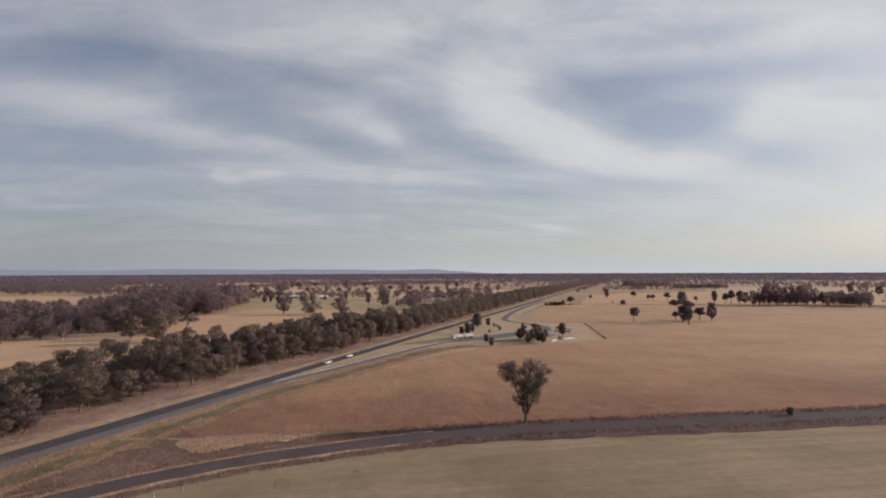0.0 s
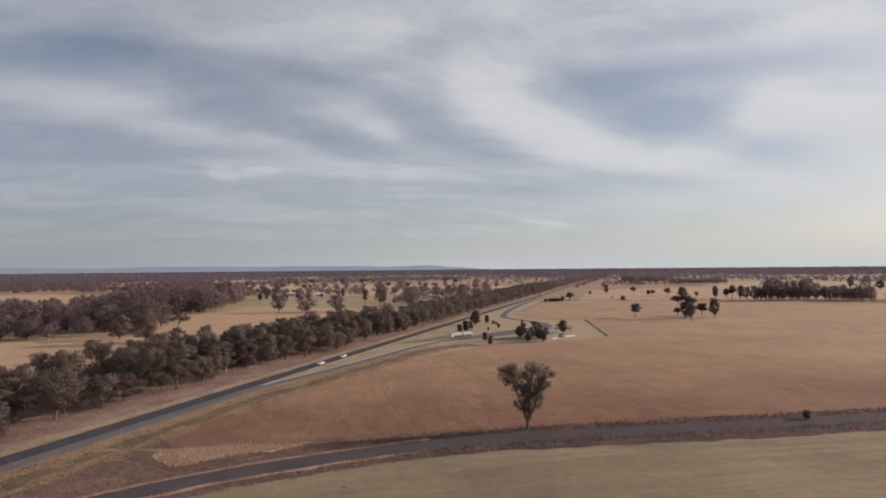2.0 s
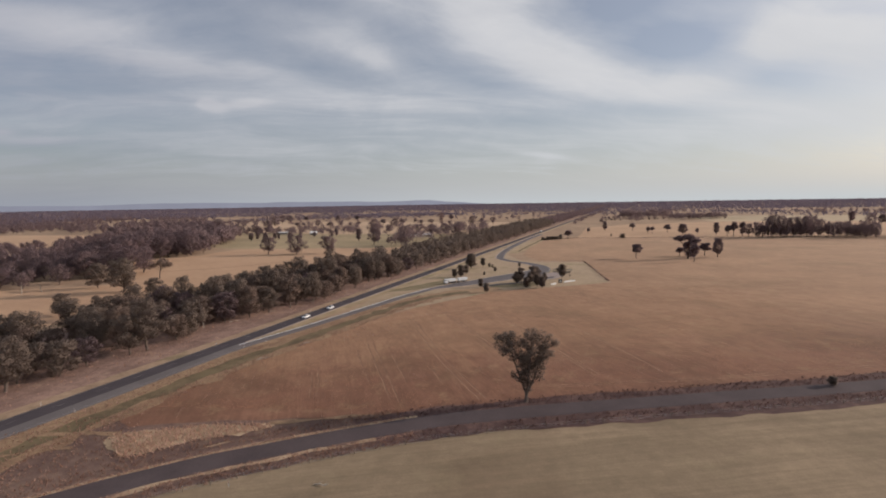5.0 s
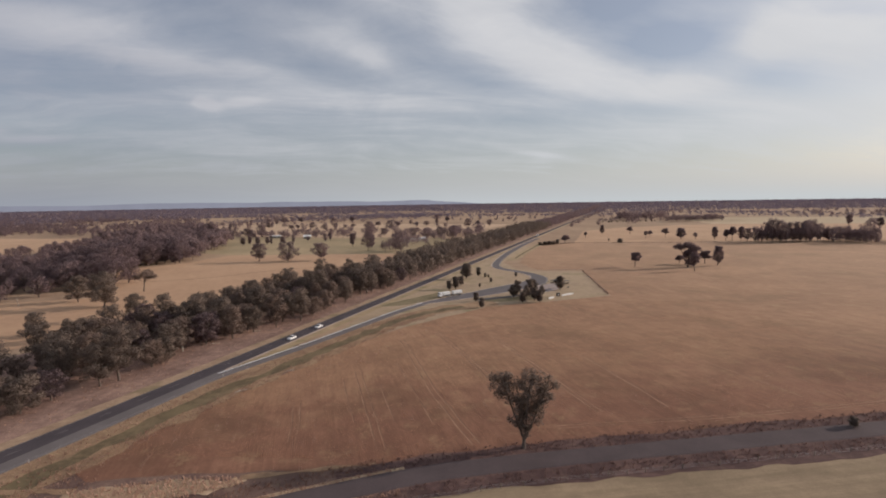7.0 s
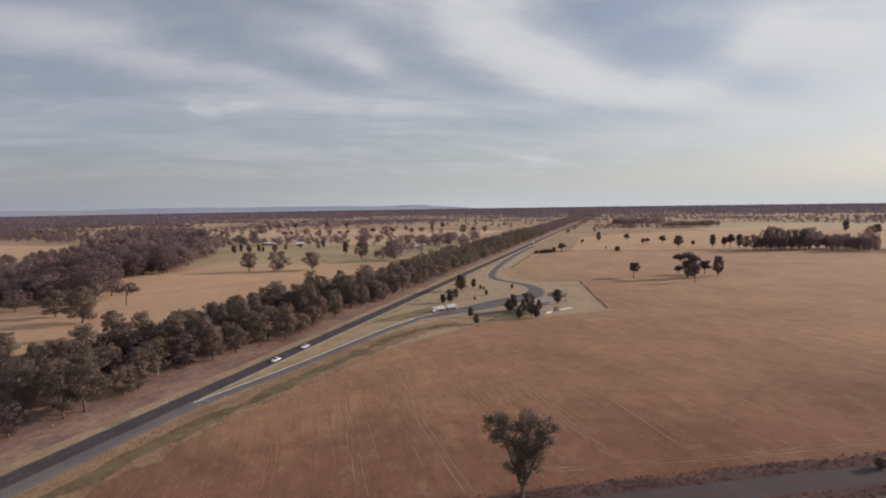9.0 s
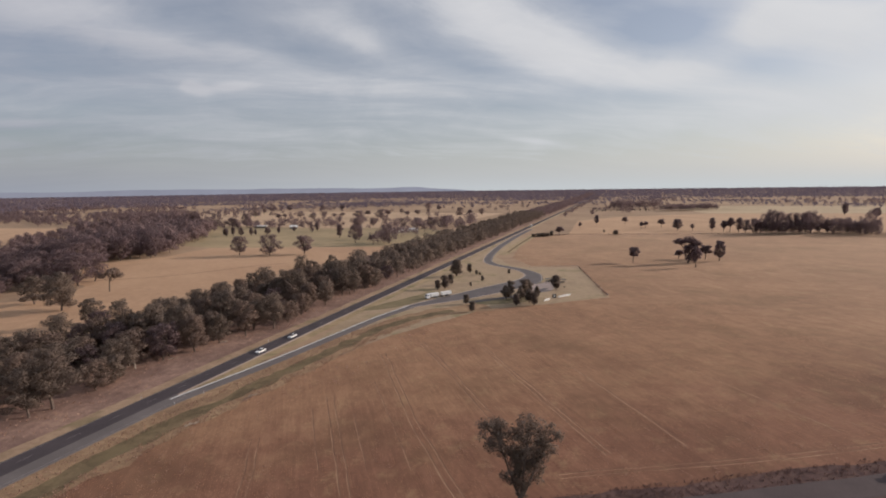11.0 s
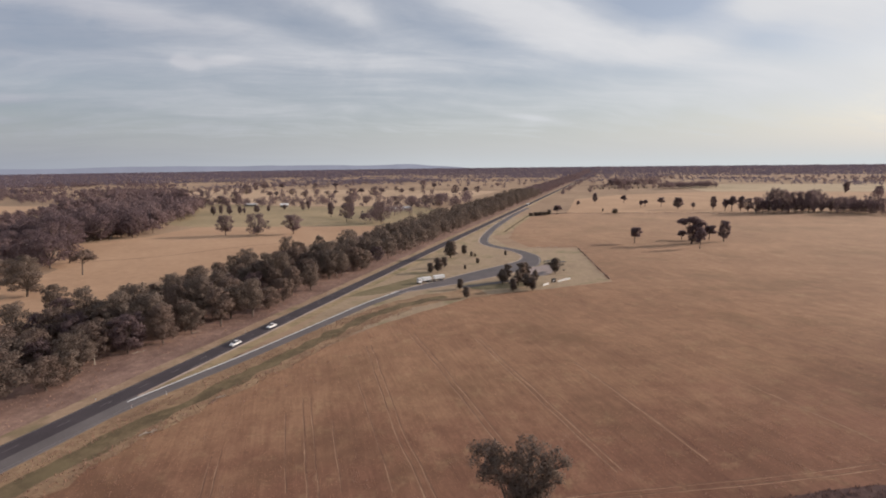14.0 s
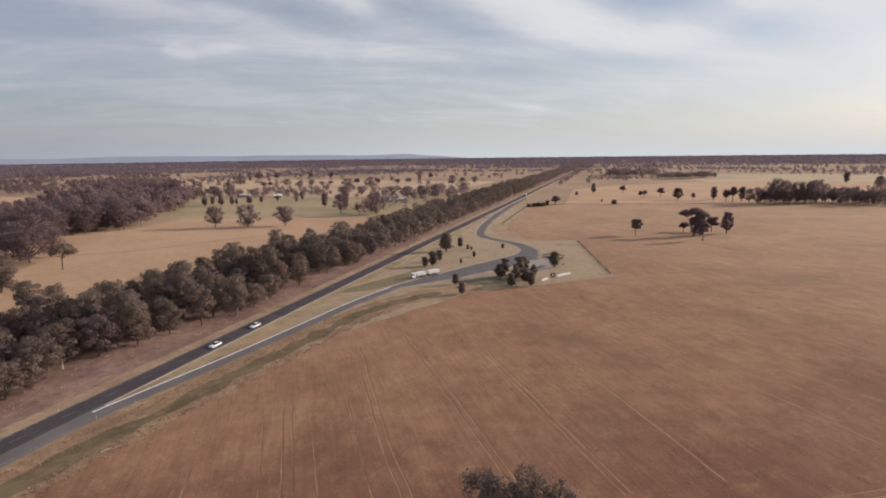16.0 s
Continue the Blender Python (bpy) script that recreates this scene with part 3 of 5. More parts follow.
loop_road = strip("loop_road", loop_line, lambda f: -half_width(f), half_width, 0.15, M_LANE, "sealed loop road of the rest area", 0.12, category="road")
strip("loop_shoulder", loop_line, lambda f: -half_width(f) - 1.0, lambda f: -half_width(f), 0.10, M_SHOULDER, "pale gravel shoulder inside the loop road", ragged=0.25, seed=41)
strip("bay_shoulder", [p for p in loop_line if p.y < 400], half_width_at(1.0), half_width_at(2.0), 0.10, M_SHOULDER, "pale gravel shoulder beside the truck bay", ragged=0.25, seed=42)
strip("highway_shoulder", [hwy(s, 0) for s in range(20, 2700, 10)], 7.2, 8.5, 0.07, M_SHOULDER, "pale gravel shoulder of the highway", ragged=0.5, seed=43)
strip("picnic_drive", glide([(2, 338), (14, 344), (28, 352), (44, 366), (54, 377)], 3), -1.9, 1.9, 0.06, M_LANE, "narrow sealed drive past the picnic shelters", ragged=0.3, category="road", seed=44)
patch("green_strip", [(-58, 318), (-44, 322), (-34, 331), (-26, 340), (-20, 352), (-16, 366), (-22, 368), (-34, 352), (-48, 334)], 0.056, M_LAWN, "green grass strip beside the truck bay", 1.4, 3, seed=45)
strip("shoulder_north", [p for p in glide(SIDE, 3) if p.x < -14], -4.5, -3.2, 0.09, M_PALEGRASS, "pale straw shoulder of the side road", ragged=0.4, seed=8)
strip("shoulder_south", [p for p in glide(SIDE, 3) if p.x < -26], 4.0, 5.4, 0.09, M_PALEGRASS, "pale straw shoulder of the side road", ragged=1.8, seed=9)
side_road = strip("side_road", glide(SIDE, 2.5), -3.2, 3.2, 0.17, M_OLDROAD, "narrow dark sealed side road", 0.15, ragged=0.3, category="road")


def line_part(parent, line, d, w, z, name="edge_line", material=M_PAINT_WORN):
    part(name, ribbon(line, d - w / 2, d + w / 2, z, material, name), parent, "faded white painted line")


line_part(highway, hwy_line, 0.35, 0.16, 0.172)
line_part(highway, [hwy(s, 0) for s in range(40, 2700, 30)], 7.05, 0.16, 0.172)
line_part(turn_lane, [hwy(s, 0) for s in range(-330, 21, 10)], 11.7, 0.16, 0.167)
dash = ribbon([hwy(0, 0), hwy(3.5, 0)], 3.64, 3.76, 0.172, M_PAINT_WORN, "centre_dash")
for k in range(60):
    d = part("centre_dash", dash, highway)
    d.matrix_basis = Matrix.Translation(HWY_U * (-120 + 12 * k))
line_part(service, [p for p in service_line if 199 < p.y < 330], -2.2, 0.58, 0.165, "kerb_line", M_WHITE)
part("kerb_line", ribbon(loop_line, lambda f: -half_width(f) + 0.1, lambda f: -half_width(f) + 0.5, 0.161, M_KERB, "kerb_line"), loop_road, "pale concrete edge strip")
part("kerb_line", ribbon(loop_line, lambda f: half_width(f) - 0.5, lambda f: half_width(f) - 0.1, 0.161, M_KERB, "kerb_line"), loop_road, "pale concrete edge strip")

# ---- distance ----
def make_hills():
    verts, faces = [], []
    n = 120
    for k in range(n + 1):
        f = k / n
        ang = radians(-56 + 74 * f)
        x, y = 4900 * math.sin(ang), 4900 * math.cos(ang)
        top = 82 + 14 * noise.noise(Vector((f * 7, 0.3, 0))) + 7 * noise.noise(Vector((f * 22, 1.3, 0)))
        top -= 60 * min(max((f - 0.66) / 0.12, 0), 1) + 20 * min(max((0.12 - f) / 0.12, 0), 1)
        top += 9 * math.exp(-((f - 0.685) / 0.016) ** 2)
        verts += [(x, y, 0), (x * 0.995, y * 0.995, max(top, 20)), (x * 1.01, y * 1.01, 0)]
    for k in range(n):
        a, b = k * 3, k * 3 + 3
        faces += [(a, b, b + 1, a + 1), (a + 1, b + 1, b + 2, a + 2)]
    tagged(new("hills", mesh("hills", verts, faces, M_HILL_HAZE, True)), "low backdrop hills on the horizon, glowing in haze blue-grey", "hills", kind="structure")


make_hills()


# ---- trees ----
def leaf_quads(rng, centres, radii, counts, size, flat=0.8, whole=True):
    """Narrow drooping leaf sprays filling the given clumps, shaded as round masses: corners (n, 4, 3) and normals (n, 3)."""
    n = int(np.sum(counts))
    c = np.repeat(np.asarray([tuple(p) for p in centres], float), counts, axis=0)
    r = np.repeat(np.asarray(radii, float), counts)[:, None]
    d = rng.normal(size=(n, 3))
    d /= np.linalg.norm(d, axis=1)[:, None]
    p = c + d * (r * (0.35 + 0.65 * rng.random((n, 1)) ** 0.6)) * np.array([1, 1, flat])
    a = rng.normal(size=(n, 3)) + np.array([0, 0, -0.4])
    a /= np.linalg.norm(a, axis=1)[:, None]
    b = np.cross(a, d + 0.7 * rng.normal(size=(n, 3)))
    b /= np.linalg.norm(b, axis=1)[:, None] + 1e-9
    l = size * (0.55 + 0.75 * rng.random((n, 1)))
    w = l * (0.42 + 0.3 * rng.random((n, 1)))
    quads = np.stack([p - a * l / 2, p + b * w / 2, p + a * l / 2, p - b * w / 2], axis=1)
    geo = np.cross(quads[:, 2] - quads[:, 0], quads[:, 3] - quads[:, 1])
    geo /= np.linalg.norm(geo, axis=1)[:, None] + 1e-9
    turn = (geo * d).sum(axis=1) < 0
    quads[turn] = quads[turn][:, ::-1]
    geo[turn] *= -1
    if whole:
        e = p - c.mean(axis=0)
        e /= np.linalg.norm(e, axis=1)[:, None] + 1e-9
        shade = d * 0.45 + e * 0.5 + geo * 0.35 + np.array([0, 0, 0.08])
    else:
        shade = d * 0.6 + geo * 0.6 + np.array([0, 0, 0.1])
    return quads, shade / np.linalg.norm(shade, axis=1)[:, None]


def gum_meshes(seed, h, w, fork=0.3, clumps=12, leaf=0.8, leaves=1300, shape="round", leaf_mat=None, bark=None, sides=6, lean=0.0):
    """Trunk and crown meshes of one gum tree of height h and crown width w."""
    rng = np.random.default_rng(seed)
    tv, tf = [], []
    r0 = 0.022 * h + 0.05
    bend = rng.normal(size=2) * 0.03 * h
    top = Vector((bend[0] + lean * h, bend[1], h * (fork + 0.25)))
    mid = Vector((bend[0] * 0.3 + lean * h * 0.35, bend[1] * 0.3, h * fork))
    tube(tv, tf, [Vector((0, 0, -0.3)), Vector((0, 0, 0.3)), mid, top], [r0 * 1.5, r0 * 1.05, r0 * 0.75, r0 * 0.45], sides)
    centres, radii = [], []
    for k in range(clumps):
        f = (k + 0.5) / clumps
        ang = k * 2.399 + rng.normal() * 0.3
        if shape == "vase":
            z = 0.26 + 0.66 * f ** 0.75
            rad = (0.10 + 0.90 * (z - 0.22) / 0.7) * (0.35 + 0.65 * rng.random() ** 0.5)
            z -= 0.13 * rad * rad * f
            cr = 0.066 + 0.052 * f
        elif shape == "column":
            z = 0.2 + 0.7 * f
            rad = 0.5 * (1 - abs(2 * f - 0.9) * 0.6) * rng.random() ** 0.5
            cr = 0.16
        elif shape == "umbrella":
            z = 0.62 + 0.28 * rng.random()
            rad = 0.95 * rng.random() ** 0.5
            cr = 0.12
        else:
            z = fork + 0.06 + (0.9 - fork) * f
            rad = (1.0 - 0.62 * abs(f - 0.42) ** 1.2 * 1.6) * (0.3 + 0.7 * rng.random() ** 0.5)
            cr = (0.125 + 0.06 * rng.random()) * (13 / max(clumps, 13)) ** 0.36
        cr *= max(h * 0.75, w)
        rr = max(rad * w / 2 - cr * 0.55, 0)
        c = Vector((rr * math.cos(ang) + lean * h * z, rr * math.sin(ang), min(z * h, h - cr * 0.72)))
        centres.append(c)
        radii.append(cr * (0.8 + 0.4 * rng.random()))
        foot = mid.lerp(top, 0.8 * f * rng.random()) if shape != "vase" else Vector((0, 0, 0)).lerp(mid, 0.55 + 0.45 * f)
        elbow = foot.lerp(c, 0.55) + Vector((0, 0, -0.03 * h + 0.02 * h * rng.random()))
        rl = r0 * (0.30 + 0.15 * rng.random())
        tube(tv, tf, [foot, elbow, c], [rl, rl * 0.65, rl * 0.25], max(sides - 2, 3))
    vol = np.array(radii) ** 2
    counts = np.maximum((leaves * vol / vol.sum()).astype(int), 4)
    q, qn = leaf_quads(rng, centres, radii, counts, leaf)
    # stray twigs between the clumps
    e, en = leaf_quads(rng, [c.lerp(Vector((0, 0, c.z)), 0.4) for c in centres], [r * 1.25 for r in radii], np.maximum(counts // 6, 2), leaf * 0.9)
    q, qn = np.concatenate([q, e]), np.concatenate([qn, en])
    # bring the crown to its true height and spread
    kz = h / np.percentile(q[..., 2], 99.5)
    kx = (w / 2) / np.percentile(np.hypot(q[..., 0] - lean * q[..., 2], q[..., 1]), 96)
    q *= np.array([kx, kx, kz])
    tv = [Vector((v.x * (kx if v.z > 0.5 else 1), v.y * (kx if v.z > 0.5 else 1), v.z * kz)) for v in tv]
    return mesh("trunk", tv, tf, bark or M_BARK), fast_quads("crown", q, leaf_mat or M_LEAF, qn)


def tree_kind(name, label, group, *args, **kw):
    t, c = gum_meshes(*args, **kw)
    return {"name": name, "label": label, "group": group, "trunk": t, "crown": c, "h": args[1]}


def plant(kind, x, y, h=None, turn=0.0, fat=1.0, label=""):
    k = (h or kind["h"]) / kind["h"]
    m = pose(x, y, rise(x, y), 0, 0, turn) @ Matrix.Diagonal((k * fat, k * fat, k, 1))
    ob = holder(kind["name"], label or kind["label"], "tree", kind["group"], m)
    part("trunk", kind["trunk"], ob)
    part("crown", kind["crown"], ob)
    return ob


# the lone gum beside the side road
def lobed_tree(name, label, group, seed, h, girth, stems, leaves, leaf, leaf_mat):
    """A gum of several rising stems, each with its own lobe of foliage: bend, tip, lobe centre, lobe reach, clumps, clump size."""
    rng = np.random.default_rng(seed)
    tv, tf, centres, radii = [], [], [], []
    tube(tv, tf, [(0, 0, -0.3), (0, 0, 0.3), (0.05, 0, 1.6), (0.1, 0, 2.6)], [girth * 1.35, girth, girth * 0.82, girth * 0.76], 9)
    for mid, tip, centre, reach, count, r in stems:
        foot, mid, tip = Vector((0.08, 0, 2.0)), Vector(mid), Vector(tip)
        thick = girth * (0.55 if tip.z > 0.55 * h else 0.26)
        tube(tv, tf, [foot, foot.lerp(mid, 0.5) + Vector((0.1, 0.05, 0)), mid, mid.lerp(tip, 0.5) + Vector((0.15, 0, 0.2)), tip], [thick, thick * 0.9, thick * 0.72, thick * 0.5, thick * 0.2], 7)
        for k in range(count):
            d = rng.normal(size=3)
            d /= np.linalg.norm(d)
            c = Vector(centre) + Vector(d * np.array(reach) * (0.45 + 0.55 * rng.random() ** 0.5))
            c.z = min(c.z, h - 0.4 - r * 0.7)
            centres.append(c)
            radii.append(r * (0.75 + 0.6 * rng.random()))
            root = mid.lerp(tip, min(max((c.z - 1.5 - mid.z) / (tip.z - mid.z), 0), 0.95))
            tube(tv, tf, [root, root.lerp(c, 0.6) + Vector((0, 0, -0.25)), c], [thick * 0.36, thick * 0.25, thick * 0.1], 4)
    vol = np.array(radii) ** 2
    q, qn = leaf_quads(rng, centres, radii, np.maximum((leaves * vol / vol.sum()).astype(int), 20), leaf)
    return {"name": name, "label": label, "group": group, "trunk": mesh("trunk", tv, tf, M_BARK), "crown": fast_quads("crown", q, leaf_mat, qn), "h": h}


LONE = lobed_tree("lone_gum_tree", "tall lone gum with vase-shaped grey-green crown beside the side road", "", 19, 20.4, 0.55, (
    ((-2.3, 0.6, 8.5), (-5.4, 0.9, 17.0), (-5.2, 0.8, 16.0), (3.5, 2.5, 3.9), 26, 1.2),
    ((0.7, -0.5, 9.5), (1.6, 0.0, 18.0), (1.3, 0.0, 14.6), (4.0, 2.6, 5.6), 46, 1.3),
    ((2.6, -0.4, 8.5), (5.6, -0.6, 16.4), (5.3, -0.5, 15.2), (2.4, 1.7, 3.4), 18, 1.0),
    ((-0.8, 0.4, 4.5), (-2.2, 0.6, 9.5), (-2.0, 0.5, 9.0), (2.1, 1.5, 4.6), 24, 0.95),
    ((1.4, 0.3, 5.0), (3.3, 0.3, 9.3), (2.8, 0.2, 9.0), (1.9, 1.4, 3.4), 16, 0.95),
    ((0.2, -0.2, 4.0), (0.4, -0.2, 7.0), (0.4, 0.0, 6.6), (1.4, 1.1, 4.0), 20, 0.85)), 15500, 0.4, M_LEAF)
plant(LONE, 11.8, 151.4, 21.0)

AVENUE = [tree_kind("gum_tree", "dark olive gum tree in the roadside belt", "roadside gums", 100 + k, h, w, fork=fk, clumps=c * 2, leaf=0.5, leaves=int(n * 2.9), leaf_mat=lm)
          for k, (h, w, fk, c, n, lm) in enumerate(((16, 14, 0.16, 14, 1900, M_LEAF), (14, 13, 0.13, 12, 1700, M_LEAF_DRY), (18, 14, 0.2, 15, 2000, M_LEAF),
                                                    (13, 12, 0.11, 11, 1500, M_LEAF_DARK), (15, 11, 0.17, 11, 1500, M_LEAF_DRY), (11, 11, 0.09, 10, 1300, M_LEAF)))]
WOOD = [tree_kind("woodland_tree", "dense dark gum tree of the meadow wood", "meadow wood", 200 + k, h, w, fork=0.12, clumps=26, leaf=0.8, leaves=3600, leaf_mat=lm)
        for k, (h, w, lm) in enumerate(((24, 20, M_WOODLEAF), (28, 23, M_WOODLEAF_DARK), (22, 18, M_WOODLEAF), (19, 17, M_WOODLEAF_DARK)))]
FIELD = [tree_kind("paddock_tree", "rounded gum tree standing alone in dry grass", "paddock trees", 300 + k, h, w, fork=fk, clumps=c, leaf=0.7, leaves=4200, leaf_mat=lm)
         for k, (h, w, fk, c, lm) in enumerate(((20, 18, 0.2, 24, M_WOODLEAF), (20, 22, 0.1, 30, M_WOODLEAF_DARK), (14, 11, 0.40, 12, M_WOODLEAF), (17, 9, 0.16, 18, M_WOODLEAF)))]
SHADE = [tree_kind("shade_tree", "dense dark columnar tree on the rest-area grass", "rest-area trees", 400 + k, h, w, fork=0.12, clumps=10, leaf=0.55, leaves=n, shape="column", leaf_mat=M_LEAF, sides=5)
         for k, (h, w, n) in enumerate(((8, 6.0, 1500), (6.5, 4.2, 900), (12, 8.5, 2600)))]
SHADE += [tree_kind("shade_tree", "dark irregular gum on the rest-area lawn", "rest-area trees", 410 + k, h, w, fork=0.22, clumps=11, leaf=0.6, leaves=n, leaf_mat=M_LEAF, sides=5)
          for k, (h, w, n) in enumerate(((11, 6.6, 2400), (9, 5.0, 1600)))]


def belt_trees():
    rng = random.Random(5)
    spots, s = [], -190.0
    while s < 1000:
        for d in range(-17, -68 if s < 40 else -76 if s < 320 else -66, -11):
            if rng.random() < (0.9 if d > -60 else 0.6):
                p = hwy(s + rng.uniform(-4.5, 4.5), d + rng.uniform(-4.5, 4.5) - (8 if -60 < s < 60 else 0))
                spots.append((p.x, p.y, s))
        s += 9.6
    return spots, rng


belt, rng = belt_trees()
near_belt = [p for p in belt if p[2] < 230]
far_belt = [p for p in belt if p[2] >= 230]
for x, y, s in near_belt:
    k = rng.randrange(len(AVENUE))
    plant(AVENUE[k], x, y, AVENUE[k]["h"] * rng.uniform(0.75, 1.12), rng.uniform(0, 360), rng.uniform(0.85, 1.15))


def joined(name, spots, label, category, leaf, per, seed, clumps=4, width=0.75, mat=None, foot=0.30):
    """Many far trees as one mesh: trunks and leafy clumps."""
    g = np.random.default_rng(seed)
    quads, normals = [], []
    for x, y, h in spots:
        z = rise(x, y)
        cs, rs = [], []
        for k in range(clumps):
            a, f = k * 2.4 + g.random(), (k + 0.5) / clumps
            r = h * 0.5 * width * (0.12 + 0.62 * g.random()) * (1.15 - 0.6 * f)
            cs.append((x + r * math.cos(a), y + r * math.sin(a), z + h * (foot + (0.80 - foot) * f)))
            rs.append(h * width * (0.17 + 0.11 * g.random()))
        q, qn = leaf_quads(g, cs, rs, [per] * clumps, leaf * h / 14, 0.85, clumps > 2)
        quads.append(q)
        normals.append(qn)
        w = 0.018 * h
        for dx, dy in ((w, 0), (0, w)):
            quads.append(np.array([[(x - dx, y - dy, z), (x + dx, y + dy, z), (x + dx * 0.5, y + dy * 0.5, z + h * 0.5), (x - dx * 0.5, y - dy * 0.5, z + h * 0.5)]]))
            normals.append(np.array([(0, -1, 0)]))
    ob = new(name, fast_quads(name, np.concatenate(quads), mat or M_FARLEAF_HAZE, np.concatenate(normals)))
    return tagged(ob, label, category, kind="stuff")


joined("far_roadside_gums", [(x, y, rng.uniform(12.5, 19.5)) for x, y, s in far_belt], "long belt of dark gums following the highway", "trees", 1.3, 54, 6, 8, 0.9, mat=M_LEAF, foot=0.2)
# belt going on to the horizon
more = []
s = 1000.0
while s < 3400:
    for d in range(-16, -60, -13):
        p = hwy(s + rng.uniform(-6, 6), d + rng.uniform(-6, 6))
        more.append((p.x, p.y, rng.uniform(12, 18)))
    if rng.random() < 0.35:
        p = hwy(s, rng.uniform(18, 34))
        more.append((p.x, p.y, rng.uniform(8, 13)))
    s += 13
joined("distant_belt", more, "distant tree belt beside the highway", "trees", 2.0, 34, 7, 4, 0.95, mat=M_WOODLEAF)

# paddock trees
for k, x, y, h, f in ((2, 146.3, 486.4, 13.4, 1.0), (2, 193.0, 505, 8.2, 1.5), (2, 215.4, 503, 12.4, 1.1), (3, 222.2, 492, 17.7, 0.95),
                      (0, -232.5, 550, 20.2, 0.95), (1, -201, 550, 21.6, 1.05), (0, -167, 558, 19.4, 1.2), (0, -136.6, 660, 23, 0.8),
                      (3, -173, 726, 19, 1.0), (1, -92.6, 646, 25.9, 0.85), (3, -121.7, 682, 8.3, 0.8)):
    plant(FIELD[k], x, y, h, 37 * x, f)
BIG = lobed_tree("great_gum_tree", "broad many-stemmed gum casting a long shadow on stubble", "paddock trees", 27, 23.0, 0.8, (
    ((-3.0, 0.0, 9.0), (-8.0, 0.0, 18.5), (-7.6, 0.0, 18.6), (4.6, 4.0, 2.2), 26, 1.7),
    ((0.5, 0.0, 9.0), (1.0, 0.0, 19.0), (0.0, 0.0, 19.8), (6.0, 4.5, 2.0), 34, 1.8),
    ((3.0, 1.0, 8.0), (7.6, 1.0, 16.5), (7.2, 1.0, 16.4), (3.4, 3.4, 2.6), 18, 1.7),
    ((1.0, 0.0, 6.0), (2.6, 0.0, 13.0), (2.2, 0.0, 11.6), (5.6, 4.6, 5.8), 64, 1.9),
    ((1.5, 0.0, 3.0), (3.4, 0.0, 6.5), (3.2, 0.0, 4.8), (5.6, 4.6, 3.2), 34, 1.6)), 21000, 0.6, M_WOODLEAF_DARK)
plant(BIG, 191, 481.7, turn=0)
FRONT = lobed_tree("young_gum_tree", "dense dark young gum in front of the great gum", "paddock trees", 28, 17.0, 0.4, (
    ((0.3, 0.0, 5.0), (0.8, 0.0, 13.0), (0.4, 0.0, 11.5), (3.4, 3.0, 4.6), 40, 1.3),
    ((-0.8, 0.0, 4.0), (-2.6, 0.0, 8.0), (-2.2, 0.0, 7.2), (2.2, 2.0, 2.4), 16, 1.1)), 6500, 0.5, M_WOODLEAF_DARK)
plant(FRONT, 186.6, 458.2, turn=0)
# the wind-break along the far side of the stubble paddock
for k, x, y, h, w in ((2, 358.7, 754.4, 15.7, 8.6), (2, 367.1, 753.6, 20.2, 10), (3, 382.6, 760.2, 19.6, 9.2), (0, 379.1, 736.9, 18.9, 11.4), (1, 385.1, 728.8, 20.9, 12.9), (2, 393.2, 728, 16.5, 10),
                      (0, 395.7, 720.5, 28.3, 13), (1, 402.3, 719.9, 32.5, 14.5), (0, 411.6, 719, 30.3, 14.5), (1, 423.9, 725.2, 26.4, 13), (0, 431.9, 724.5, 27.7, 14), (1, 441.1, 723.6, 27.7, 14),
                      (3, 447.7, 723, 29.1, 12), (0, 459.1, 729.4, 30, 14.5), (1, 472.1, 735.7, 24.6, 13), (0, 489.3, 741.8, 16.8, 12.9), (2, 476.7, 713.2, 15.4, 9.3), (3, 483.1, 712.6, 20.9, 8),
                      (0, 492.7, 711.7, 22.3, 10.7), (2, 499.7, 711.1, 16.7, 10.7), (0, 503.4, 703.8, 18.6, 10.7), (2, 505.8, 696.7, 17.7, 10.7), (0, 521.3, 709.2, 31.8, 17.3), (2, 517, 695.7, 20.3, 9.3)):
    k = k if x < 394 else 1
    wide = (18, 22, 11, 9)[k] * h / (20, 20, 14, 17)[k]
    plant(FIELD[k], x, y, h, 41 * x, (1.3 if 394 < x < 475 else 1.12) * w / wide, "tall dark gum in the wind-break along the stubble")
EDGE = tree_kind("meadow_gum_tree", "dense bushy gum at the edge of the mown meadow", "paddock trees", 340, 22.0, 18, fork=0.12, clumps=20, leaf=0.7, leaves=6500, leaf_mat=M_LEAF)
plant(EDGE, -229.5, 320, turn=20)
plant(EDGE, -260, 336, 17, 130)
plant(EDGE, -213, 254, 11.5, 210, 1.1)
plant(EDGE, -187, 289, 14, 300, 0.95)
for x, y, h, f in ((182, 844, 9.4, 0.7), (227, 917, 16.8, 0.85), (273.6, 911, 13, 1.0), (271, 825, 10.8, 0.9), (284, 843, 10.2, 1), (307, 840, 13.6, 1), (312, 792, 16.7, 1.5),
                   (329, 782, 10.2, 0.8), (355, 779, 18.7, 0.85), (385, 803, 13, 1), (128, 729, 12.5, 1.3), (785, 1113, 22, 0.9), (777, 1023, 18.6, 1.4)):
    plant(FIELD[2 if h < 14 else 3], x, y, h, 53 * x, f)
